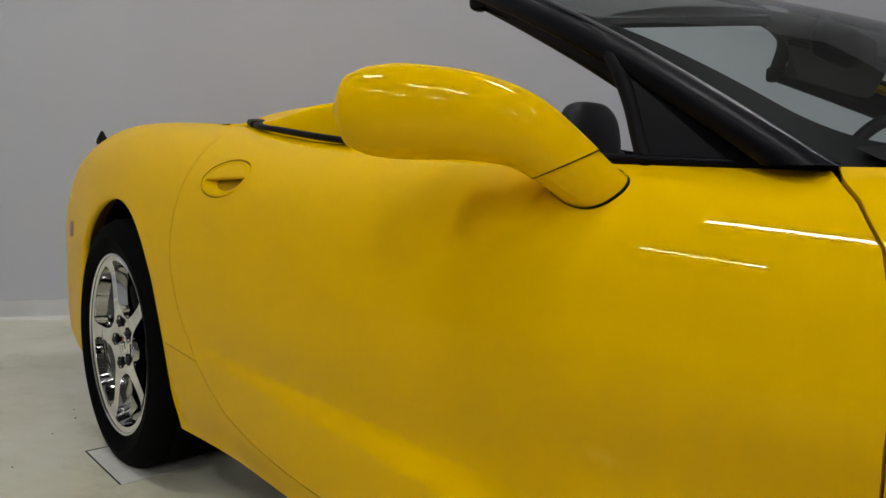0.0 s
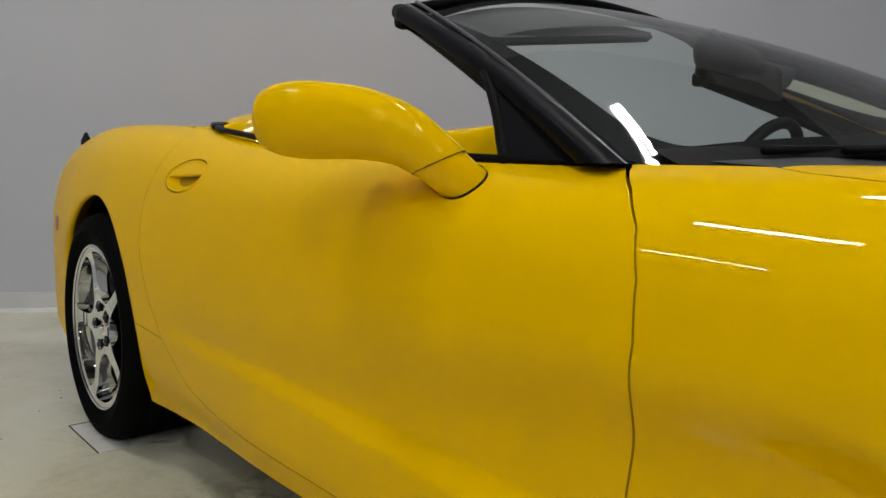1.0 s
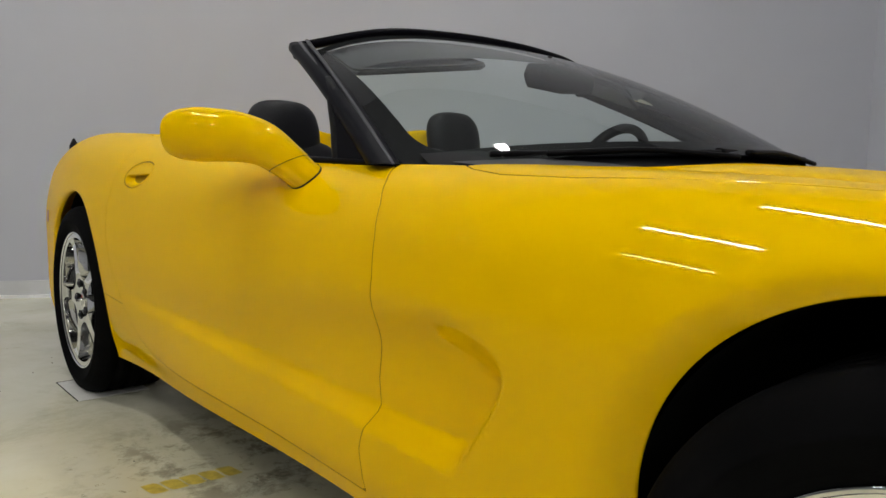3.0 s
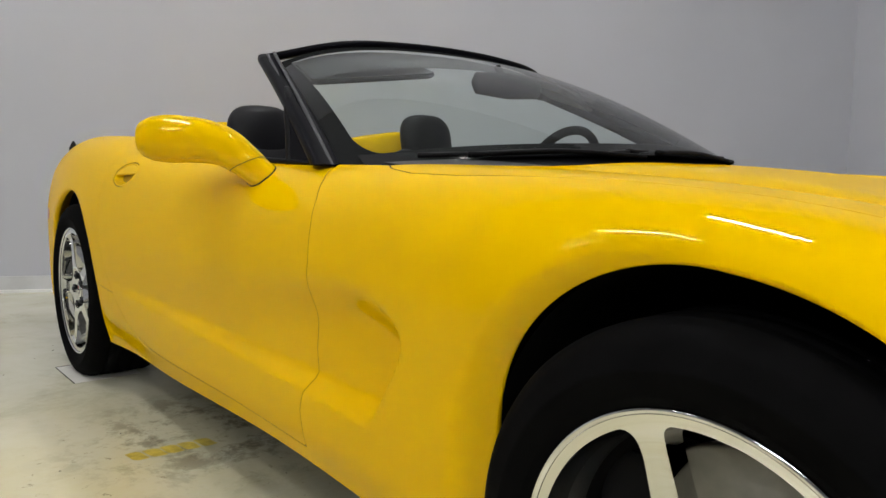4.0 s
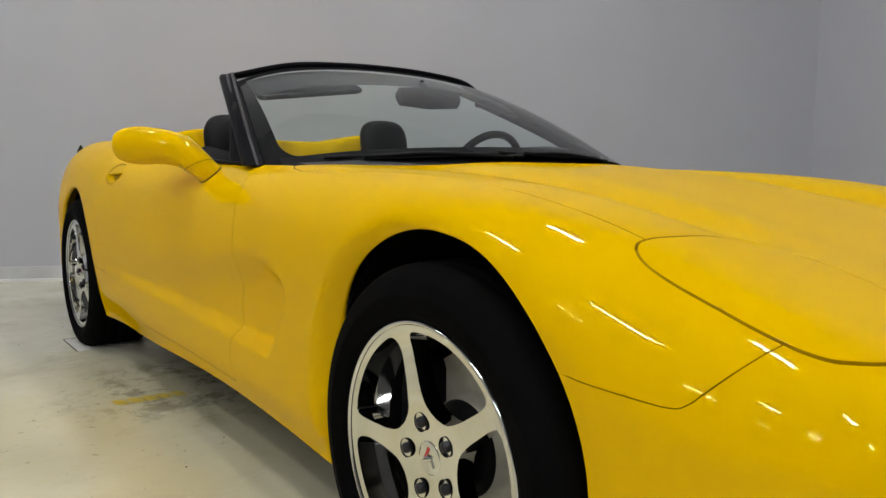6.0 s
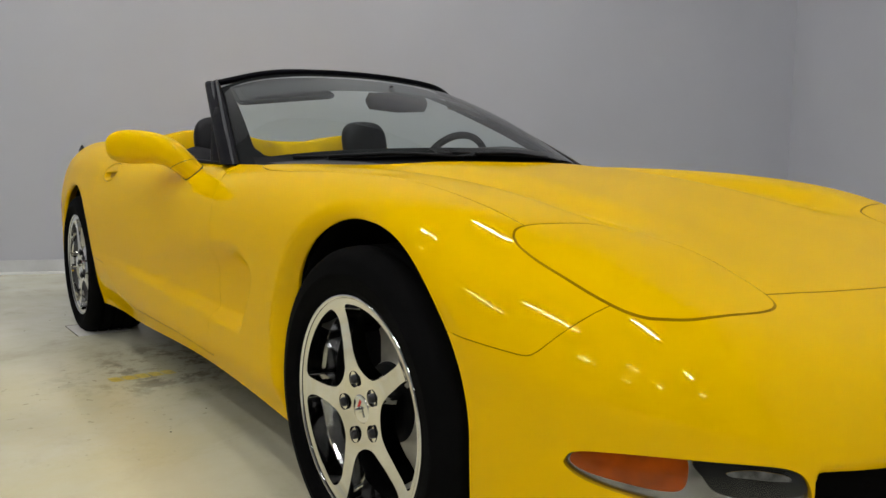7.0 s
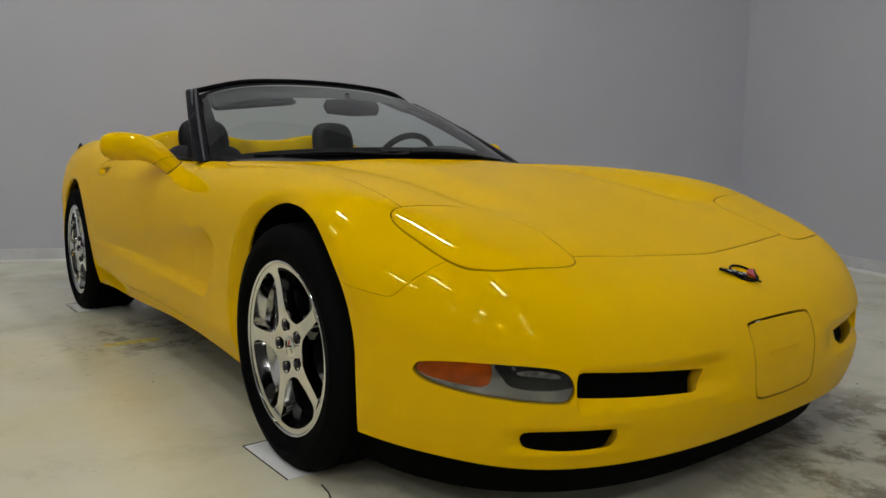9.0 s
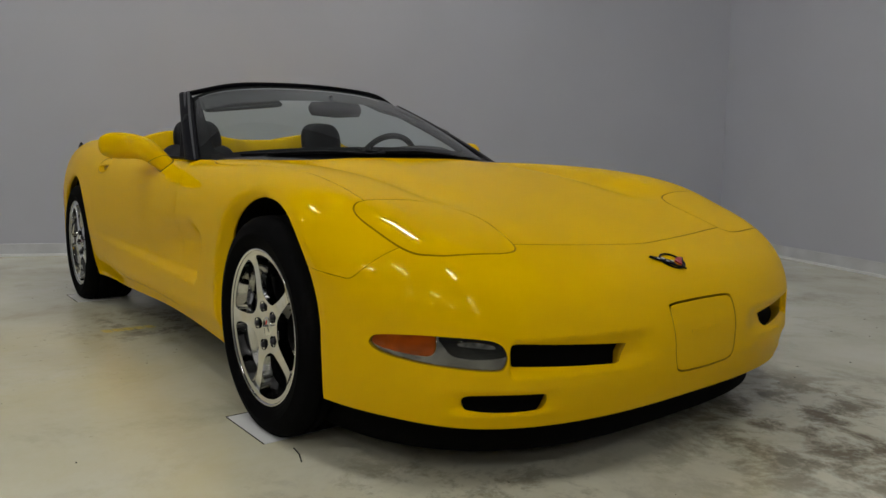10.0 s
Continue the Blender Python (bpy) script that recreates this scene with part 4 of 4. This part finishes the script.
for side in (-1, 1):
    # the clear field ends in rounded lower corners
    ring = [(0.970, 0.07)] + [(0.915 + 0.055 * math.cos(a), 0.20 - 0.13 * math.sin(a)) for a in np.linspace(0, math.pi / 2, 13)]
    fan = [(0, i, i + 1) if side > 0 else (0, i + 1, i) for i in range(1, 13)]
    make("border_corner", [screen_at(side * s, t, -0.003 - 0.017 * s**6) for s, t in ring], fan, FRIT, glass, "black printed border")

# frame: two pillars and a header
def off_body(v, f):
    """Cuts a solid off level with the top of the door."""
    v = np.array([tuple(p) for p in v])
    return clip((v, [list(q) for q in f]), 0.8055 - v[:, 2])


def pillar_at(side, t, s, out, share=1.0):
    """A place along a pillar, which stands out from the glass towards its foot."""
    sag = math.sin(math.pi * min(max(t, 0), 1))
    return screen_at(side * s, t, out) + share * np.array((0.007, side * (0.0206 - 0.0224 * t + 0.006 * sag), -0.0295 + 0.0356 * t - 0.008 * sag))


for side in (-1, 1):
    path = smooth_path([pillar_at(side, t, 1.054, -0.002, 0.6) for t in (-0.05, 0.25, 0.5, 0.75, 1.0)], 6)
    v, f = off_body(*sweep(path, (0.029, 0.016), 14, 3.0))
    pillar = make("windscreen_pillar", v, f, TRIM_BLACK, car)
    for s in (1.037, 1.060):
        path = smooth_path([pillar_at(side, t, s, 0.0150) for t in (-0.03, 0.25, 0.5, 0.75, 0.98)], 6)
        v, f = off_body(*sweep(path, (0.0048, 0.0035), 8))
        make("pillar_trim", v, f, PILLAR_TRIM, pillar, "thin grey moulding")
    # rubber weather strip along the back of the pillar
    path = smooth_path([pillar_at(side, t, 1.03, -0.020) + np.array((-0.006, 0, -0.006)) for t in (0.30, 0.55, 0.8, 1.0)], 6)
    v, f = sweep(path, (0.015, 0.019), 10, 2.6)
    make("weather_strip", v, f, BLACK, pillar)
path = smooth_path([screen_at(s, 1.02, 0.0) for s in (-1.04, -0.7, -0.35, 0, 0.35, 0.7, 1.04)], 8)
v, f = sweep(path, (0.021, 0.012), 12, 2.6)
header = make("windscreen_header", v, f, TRIM_BLACK, car)
for side in (-1, 1):
    bm = bmesh.new()
    p = screen_at(side * 1.03, 1.0)
    block(bm, (0.05, 0.035, 0.045), (p[0] - 0.022, p[1], p[2] - 0.010), 0.012)
    part("corner_seal", bm, BLACK, header)

# the black triangle between pillar and door top
for side in (-1, 1):
    ring = [(-0.91, 0.790), (-1.138, 0.805), (-1.162, 0.855), (-1.188, 0.905), (-1.217, 0.945), (-1.262, 0.973), (-1.30, 0.992)]
    verts = []
    for dy in (0.0, 0.018):
        for x, z in ring:
            y = 0.784 - 0.25 * (z - 0.80) - 0.6 * max(0, z - 0.945) - dy
            verts.append((x, side * y, z))
    n = len(ring)
    faces = [tuple(range(n)), tuple(range(2 * n - 1, n - 1, -1))] + [(i, i + n, (i + 1) % n + n, (i + 1) % n) for i in range(n)]
    bm = bmesh.new()
    vs = [bm.verts.new(p) for p in verts]
    for f in faces:
        bm.faces.new([vs[i] for i in f])
    part("quarter_panel_trim", bm, TRIM_BLACK, car, "black triangular panel behind the pillar")

# rounded rubber along the free edge of that panel
for side in (-1, 1):
    path = [(x, side * (0.775 - 0.25 * (z - 0.80) - 0.6 * max(0, z - 0.945)), z) for x, z in ((-1.132, 0.800), (-1.150, 0.835), (-1.172, 0.880), (-1.200, 0.925), (-1.238, 0.962), (-1.30, 0.995))]
    v, f = sweep(smooth_path(path, 6), (0.012, 0.013), 12, 2.4, up=(0, 1, 0))
    make("window_channel", v, f, BLACK, car, "black rubber window channel")

# belt seals on the doors
for side in (-1, 1):
    path = smooth_path([(-0.93, side * 0.772, 0.803), (-1.4, side * 0.782, 0.826), (-1.8, side * 0.780, 0.855), (-2.02, side * 0.768, 0.880), (-2.17, side * 0.745, 0.897), (-2.22, side * 0.72, 0.905)], 8)
    v, f = sweep(path, (0.011, 0.0065), 10, 3.0)
    make("belt_seal", v, f, TRIM_BLACK, car, "black rubber seal along the door top")

# cowl and wipers
v, f = [], []
cols, rows_ = 40, 6
for i in range(cols + 1):
    s = -1 + 2 * i / cols
    y = 0.775 * s
    front = np.array((-0.548 - 0.015 * abs(s) - 0.19 * abs(s) ** 2.6, y, 0.0))
    front[2] = float(top_height(front[0], front[1])) - 0.012
    back = screen_at(0.985 * s, 0.06, -0.010)
    for j in range(rows_ + 1):
        t = j / rows_
        p = front + (back - front) * t
        v.append((p[0], p[1], p[2] - 0.016 * math.sin(math.pi * t)))
for i in range(cols):
    for j in range(rows_):
        a = i * (rows_ + 1) + j
        f.append((a, a + rows_ + 1, a + rows_ + 2, a + 1))
cowl = make("cowl_panel", v, f, BLACK, car, "black louvred cowl under the windscreen")
for s0, s1, t1 in ((-0.20, -0.74, 0.020), (0.42, -0.12, 0.020)):
    a, b = screen_at(s0, -0.025, 0.006), screen_at(s1, t1 - 0.02, 0.006)
    mid = (a + b) / 2 + np.array((0, 0, 0.010))
    vv, ff = sweep(smooth_path([a, mid, b], 6), (0.006, 0.006), 8)
    wiper = make("wiper", vv, ff, BLACK, car)
    a2, b2 = screen_at(s0 - 0.04, 0.0, 0.004), screen_at(s1 - 0.12, t1 - 0.01, 0.004)
    vv, ff = sweep(smooth_path([a2, (a2 + b2) / 2 + np.array((0, 0, 0.001)), b2], 6), (0.005, 0.006), 8)
    make("wiper_blade", vv, ff, BLACK, wiper)

# door mirrors
def door_mirror(side):
    spine = smooth_path([(-1.150, 0.800, 0.752), (-1.178, 0.833, 0.785), (-1.200, 0.857, 0.812), (-1.233, 0.887, 0.842), (-1.278, 0.920, 0.858), (-1.326, 0.957, 0.863), (-1.373, 0.997, 0.864), (-1.410, 1.030, 0.863)], 10)
    k = len(spine)
    u = np.linspace(0, 1, k)
    a = spline([0, 0.30, 0.46, 0.66, 0.83, 0.915, 0.966, 1.0], [0.044, 0.049, 0.053, 0.057, 0.057, 0.050, 0.036, 0.004])(u)
    b = spline([0, 0.30, 0.46, 0.66, 0.83, 0.915, 0.966, 1.0], [0.032, 0.038, 0.046, 0.053, 0.054, 0.047, 0.034, 0.004])(u)
    pts = [(x, -side * y, z) for x, y, z in spine]
    cut = int(k * 0.235)
    # the joint lies nearly level across the arm
    up = np.array((-0.30, -side * 0.30, 0.905))
    over = lambda v: (v - np.array(pts[cut])) @ up

    def arm(extra, lo, hi):
        v, f = sweep(pts, [(a[i] + extra, b[i] + extra) for i in range(k)], 32, 2.3)
        m = (np.array([tuple(p) for p in v]), [list(q) for q in f])
        m = clip(m, over(m[0]) - hi)
        return clip(m, lo - over(m[0]))
    foot = make("door_mirror", *arm(0.0, -9, 0.0), PAINT, car, "yellow teardrop door mirror")
    make("mirror_shell", *arm(0.0012, 0.0, 9), PAINT, foot)
    make("mirror_joint", *arm(0.0015, -0.0007, 0.0007), BLACK, foot, "black joint line")
    v, f = sweep(pts[:cut], [(a[i] + 0.0016, b[i] + 0.0016) for i in range(cut)], 32, 2.3, caps=False)
    v = np.array([tuple(p) for p in v])
    v, f = clip((v, [list(q) for q in f]), shell(*v.T) - 0.0028)
    make("mirror_gasket", v, f, BLACK, foot, "black rubber gasket")
    bm = bmesh.new()
    block(bm, (0.006, 0.11, 0.070), (-1.372, -side * 0.938, 0.863), 0.02, Matrix.Rotation(side * radians(-18), 4, "Z"))
    part("mirror_glass", bm, MIRROR, foot)


for side in (1, -1):
    door_mirror(side)

# deck behind the seats, with a fairing behind each head restraint
def deck_height(x, y):
    a = abs(abs(y) - 0.40)
    hump = math.exp(-(a / 0.20) ** 4) * float(step(-2.95, -2.35, x))
    return 0.940 + 0.036 * hump - 0.030 * float(step(0.50, 0.74, abs(y))) - 0.008 * float(step(-2.3, -2.9, x))


v, f = [], []
nx, ny = 36, 72
for i in range(nx + 1):
    for j in range(ny + 1):
        y = -0.74 + 1.48 * j / ny
        front = -2.16 - 0.10 * float(step(0.18, 0.0, abs(y))) - 0.12 * max(0, abs(y) - 0.52) / 0.22
        t = i / nx
        if t < 0.3:
            q = t / 0.3
            x, z = front - 0.055 * (1 - math.cos(q * math.pi / 2)), 0.66 + (deck_height(front - 0.055, y) - 0.66) * math.sin(q * math.pi / 2)
        else:
            q = (t - 0.3) / 0.7
            x = front - 0.055 + (-3.0 - front + 0.055) * q
            z = deck_height(x, y) - 0.02 * q
        v.append((x, y, z))
for i in range(nx):
    for j in range(ny):
        a = i * (ny + 1) + j
        f.append((a, a + 1, a + ny + 2, a + ny + 1))
make("tonneau_cover", v, f, PAINT, car, "yellow deck with two fairings behind the seats")
path = smooth_path([(-2.20, -0.735, 0.902), (-2.29, -0.70, 0.914), (-2.37, -0.64, 0.922)], 8)
v, f = sweep(path, (0.014, 0.008), 8, 3)
make("deck_seal", v, f, BLACK, car, "black rubber seal round the deck")

# dashboard
v, f = [], []
prof = [(-0.60, 0.80), (-0.75, 0.835), (-0.90, 0.848), (-1.05, 0.846), (-1.13, 0.832), (-1.17, 0.80), (-1.18, 0.70), (-1.14, 0.55), (-1.0, 0.45)]
ny = 48
for j in range(ny + 1):
    y = -0.70 + 1.40 * j / ny
    pod = 0.040 * math.exp(-((y - 0.36) / 0.17) ** 4)
    for x, z in prof:
        v.append((x - 0.20 * abs(y) ** 2 * 0.5, y, z + pod * (1 if z > 0.79 and x < -0.85 else 0) - 0.03 * abs(y / 0.7) ** 3))
k = len(prof)
for j in range(ny):
    for i in range(k - 1):
        a = j * k + i
        f.append((a, a + 1, a + k + 1, a + k))
make("dashboard", v, f, VINYL, car, "dark grey dashboard with a hooded instrument pod")

# steering wheel
steer_m = Matrix.Translation((-1.305, 0.36, 0.778)) @ Matrix.Rotation(radians(-66), 4, "Y")
v, f = [], []
R, r, n1, n2 = 0.180, 0.0155, 64, 14
for i in range(n1):
    a = 2 * math.pi * i / n1
    for j in range(n2):
        b = 2 * math.pi * j / n2
        v.append(steer_m @ Vector(((R + r * math.cos(b)) * math.cos(a), (R + r * math.cos(b)) * math.sin(a), r * math.sin(b))))
for i in range(n1):
    for j in range(n2):
        f.append((i * n2 + j, ((i + 1) % n1) * n2 + j, ((i + 1) % n1) * n2 + (j + 1) % n2, i * n2 + (j + 1) % n2))
sw = make("steering_wheel", v, f, LEATHER, car, "black leather steering wheel")
bm = bmesh.new()
block(bm, (0.13, 0.13, 0.045), (0, 0, 0.010), 0.02)
for ang in (90, -90, 150, -150):
    m = Matrix.Rotation(radians(ang), 4, "Z")
    block(bm, (0.14, 0.032, 0.014), tuple(m @ Vector((0.11, 0, 0))), 0.006, m)
bm.transform(steer_m)
part("wheel_hub", bm, BLACK, sw)


# seats
def seat(side):
    def pillow(name, spine, sizes, parent, power=2.6):
        k = len(spine)
        along, size = np.array(spine, float), np.array(sizes, float)
        u = np.linspace(0, k - 1, 6 * (k - 1) + 1)
        line = np.stack([spline(range(k), along[:, i])(u) for i in range(3)], 1)
        wide = np.stack([spline(range(k), size[:, i])(u) for i in range(2)], 1)
        v, f = sweep(line, [tuple(p) for p in wide], 28, power, up=(1, 0, 0.2))
        return make(name, v, f, LEATHER, parent)
    y = side * 0.385
    back = pillow("seat", [(-1.90, y, 0.36), (-1.95, y, 0.50), (-2.02, y, 0.68), (-2.07, y, 0.80), (-2.095, y, 0.87), (-2.105, y, 0.90)],
                  [(0.20, 0.05), (0.23, 0.065), (0.235, 0.07), (0.215, 0.065), (0.18, 0.055), (0.10, 0.03)], car)
    back["label"] = "black leather bucket seat"
    h = 0.012 if side > 0 else 0.0
    pillow("headrest", [(-2.075, y, 0.83), (-2.085, y, 0.88), (-2.10, y, 0.95 + h), (-2.112, y, 0.995 + h), (-2.118, y, 1.022 + h), (-2.12, y, 1.033 + h)],
           [(0.10, 0.045), (0.128, 0.052), (0.130, 0.055), (0.115, 0.050), (0.082, 0.036), (0.02, 0.01)], back, 2.4)
    v, f = sweep(smooth_path([(-1.88, y, 0.38), (-1.65, y, 0.42), (-1.45, y, 0.43), (-1.36, y, 0.40)], 6), [tuple(p) for p in smooth_path([(0.22, 0.07), (0.235, 0.075), (0.23, 0.07), (0.18, 0.03)], 6)], 24, 3.0)
    make("seat_cushion", v, f, LEATHER, back)


for side in (-1, 1):
    seat(side)

# header lining, sun visors and inside mirror
lining = screen_sheet("header_lining", -0.985, 0.985, 0.735, 1.0, VINYL, -0.018, 40, 8, "dark grey padded header lining")
for side in (-1, 1):
    vv = []
    for dz in (-0.024, -0.040):
        for s, t in ((0.43, 0.95), (0.955, 0.95), (0.955, 0.72), (0.93, 0.70), (0.47, 0.69), (0.43, 0.71)):
            vv.append(screen_at(side * s, t, dz))
    n = 6
    ff = [tuple(range(n)), tuple(range(2 * n - 1, n - 1, -1))] + [(i, i + n, (i + 1) % n + n, (i + 1) % n) for i in range(n)]
    bm = bmesh.new()
    vs = [bm.verts.new(p) for p in vv]
    for q in ff:
        bm.faces.new([vs[i] for i in q])
    bmesh.ops.bevel(bm, geom=list(bm.edges), offset=0.005, segments=2, affect="EDGES")
    part("sun_visor", bm, VINYL, car, "dark grey folded sun visor")
p = screen_at(0.0, 0.70, -0.050)
v, f = sweep([(p[0], -0.142, p[2] - 0.004), (p[0] - 0.002, -0.130, p[2]), (p[0] - 0.004, 0.0, p[2] + 0.002), (p[0] - 0.006, 0.130, p[2] + 0.004), (p[0] - 0.006, 0.142, p[2] + 0.004)],
             [(0.010, 0.015), (0.016, 0.032), (0.020, 0.040), (0.016, 0.032), (0.010, 0.015)], 20, 2.3)
im = make("inside_mirror", v, f, BLACK, car)
a, b = screen_at(0, 0.78, -0.004), np.array((p[0], 0, p[2]))
v, f = sweep([a, (a + b) / 2, b], (0.012, 0.010), 10)
make("mirror_stalk", v, f, BLACK, im)

# antenna stub on the right rear wing
v, f = lathe([(0.020, -0.01), (0.019, 0.004), (0.013, 0.018), (0.007, 0.030), (0.004, 0.036), (0.0, 0.037)], 20)
make("antenna_base", [(-3.385 + p, -0.735 + r, 0.893 + q) for p, q, r in v], f, BLACK, car, "short black antenna base")

# crossed-flags badge on the nose, as plain shapes
nose_p = np.array((0.738, 0.0, 0.0))
nose_p[2] = 0.52
for _ in range(20):
    nose_p[2] -= float(shell(*nose_p)) * 0.7
nn = body_normals(nose_p[None])[0]
fwd = Vector((1, 0, 0)) - Vector(nn) * nn[0]
fwd.normalize()
left = Vector(nn).cross(fwd)
badge_m = Matrix.Translation(nose_p) @ Matrix((fwd, left, Vector(nn))).transposed().to_4x4() @ Matrix.Diagonal((1.1, 1.1, 1.0, 1.0))
v, f = [], []
for i in range(40):
    a = 2 * math.pi * i / 40
    for j in range(8):
        b = 2 * math.pi * j / 8
        v.append(badge_m @ Vector(((0.032 + 0.0024 * math.cos(b)) * math.cos(a), (0.037 + 0.0024 * math.cos(b)) * math.sin(a), 0.003 + 0.003 * math.sin(b))))
for i in range(40):
    for j in range(8):
        f.append((i * 8 + j, ((i + 1) % 40) * 8 + j, ((i + 1) % 40) * 8 + (j + 1) % 8, i * 8 + (j + 1) % 8))
badge = make("badge", v, f, TRIM_BLACK, car, "small black, white and red winged badge")
for name, mat, s in (("flag", TRIM_BLACK, 1), ("flag", RED_ENAMEL, -1)):
    bm = bmesh.new()
    m = Matrix.Rotation(radians(s * 50), 4, "Z")
    long = 0.078 if s > 0 else 0.046
    flat = [(-0.004, -0.015), (-long, -0.015), (-long + 0.002, -0.009), (-0.030, 0.002), (-0.010, 0.005)]
    low = [bm.verts.new(m @ Vector((u, s * w, 0)) + Vector((0.014, 0, 0.003))) for u, w in flat]
    top = [bm.verts.new(m @ Vector((u, s * w, 0)) + Vector((0.014, 0, 0.0075))) for u, w in flat]
    bm.faces.new(low)
    bm.faces.new(top[::-1])
    for i in range(5):
        bm.faces.new((low[i], low[(i + 1) % 5], top[(i + 1) % 5], top[i]))
    bm.transform(badge_m)
    part(name, bm, mat, badge)
    bm = bmesh.new()
    tail = 0.024 if s > 0 else 0.012
    block(bm, (long + tail, 0.004, 0.005), tuple(m @ Vector(((tail - long) / 2, -s * 0.016, 0)) + Vector((0.014, 0, 0.0065))), 0.0015, m)
    bm.transform(badge_m)
    part("flag_pole", bm, TRIM_BLACK, badge)
for k in range(4):
    bm = bmesh.new()
    m = Matrix.Rotation(radians(50), 4, "Z")
    block(bm, (0.009, 0.0055, 0.002), tuple(m @ Vector((-0.014 - 0.013 * k, -0.006 + 0.0035 * (-1) ** k - 0.0012 * k, 0)) + Vector((0.014, 0, 0.0090))), 0.0005, m)
    bm.transform(badge_m)
    part("check", bm, WHITE_ENAMEL, badge)


# ---- things on the floor ----
def paper_sheet(corners, label, shade):
    v = [(x, y, z) for z in (0.0002, 0.0014) for x, y in corners]
    f = [(3, 2, 1, 0), (4, 5, 6, 7)] + [(i, (i + 1) % 4, (i + 1) % 4 + 4, i + 4) for i in range(4)]
    sheet = tagged(make("paper_sheet", v, f, shade, smooth=False), label, "paper", "papers under the tyres")
    # a thin dark line along the two free sides
    p = [Vector((x, y, 0.0018)) for x, y in corners]
    for a, b in ((p[0], p[1]), (p[3], p[0])):
        vv, ff = sweep([a, (a + b) / 2, b], (0.0022, 0.0010), 6)
        make("sheet_edge", vv, ff, DARK_BROWN, sheet, "thin dark line along the edge")
    return sheet


paper_sheet([(-0.183, -0.966), (0.094, -0.960), (0.094, -0.72), (-0.183, -0.72)], "white paper sheet under the front tyre", PAPER)
paper_sheet([(-2.768, -0.972), (-2.484, -0.966), (-2.484, -0.73), (-2.768, -0.73)], "dirty pale paper sheet under the rear tyre", GREY_PAPER)

# worn yellow dashes on the floor beside the sill
rng = random.Random(4)
marks = tagged(new("floor_marking"), "row of worn yellow paint dashes on the concrete", "floor marking")
for k in range(5):
    y0 = -0.995 + 0.047 * k
    v, n = [], 14
    for i in range(n):
        a = 2 * math.pi * i / n
        c, s = math.cos(a), math.sin(a)
        q = 1 + rng.uniform(-0.07, 0.07)
        v.append((-1.635 + 0.034 * q * math.copysign(abs(c) ** 0.4, c) + 0.003 * k, y0 + 0.0205 * q * math.copysign(abs(s) ** 0.4, s) + 0.010 * c, 0.0006))
    make("dash", v, [tuple(range(n))], YELLOW_MARK, marks, smooth=False)

# a twig and grit
v, f = sweep([(0.171, -0.905, 0.002), (0.223, -0.914, 0.004), (0.267, -0.929, 0.002)], (0.002, 0.002), 6)
tagged(make("twig", v, f, DARK_BROWN), "tiny dark twig on the concrete", "twig")
v, f = [], []
for k in range(260):
    while True:
        x, y = rng.uniform(-3.2, 3.2), rng.uniform(-3.0, 4.2)
        if room_inside(x, y):
            break
    s = rng.uniform(0.002, 0.006) * (1.8 if rng.random() < 0.08 else 1)
    b = len(v)
    a0 = rng.uniform(0, 6)
    for i in range(5):
        a = a0 + 2 * math.pi * i / 5
        q = s * rng.uniform(0.6, 1.4)
        v.append((x + q * math.cos(a), y + q * math.sin(a) * 0.7, 0.0004))
    v.append((x, y, s * 0.5))
    f += [(b + i, b + (i + 1) % 5, b + 5) for i in range(5)]
tagged(make("floor_grit", v, f, DARK_BROWN, smooth=False), "scattered dark crumbs on the concrete floor", "grit", kind="stuff")
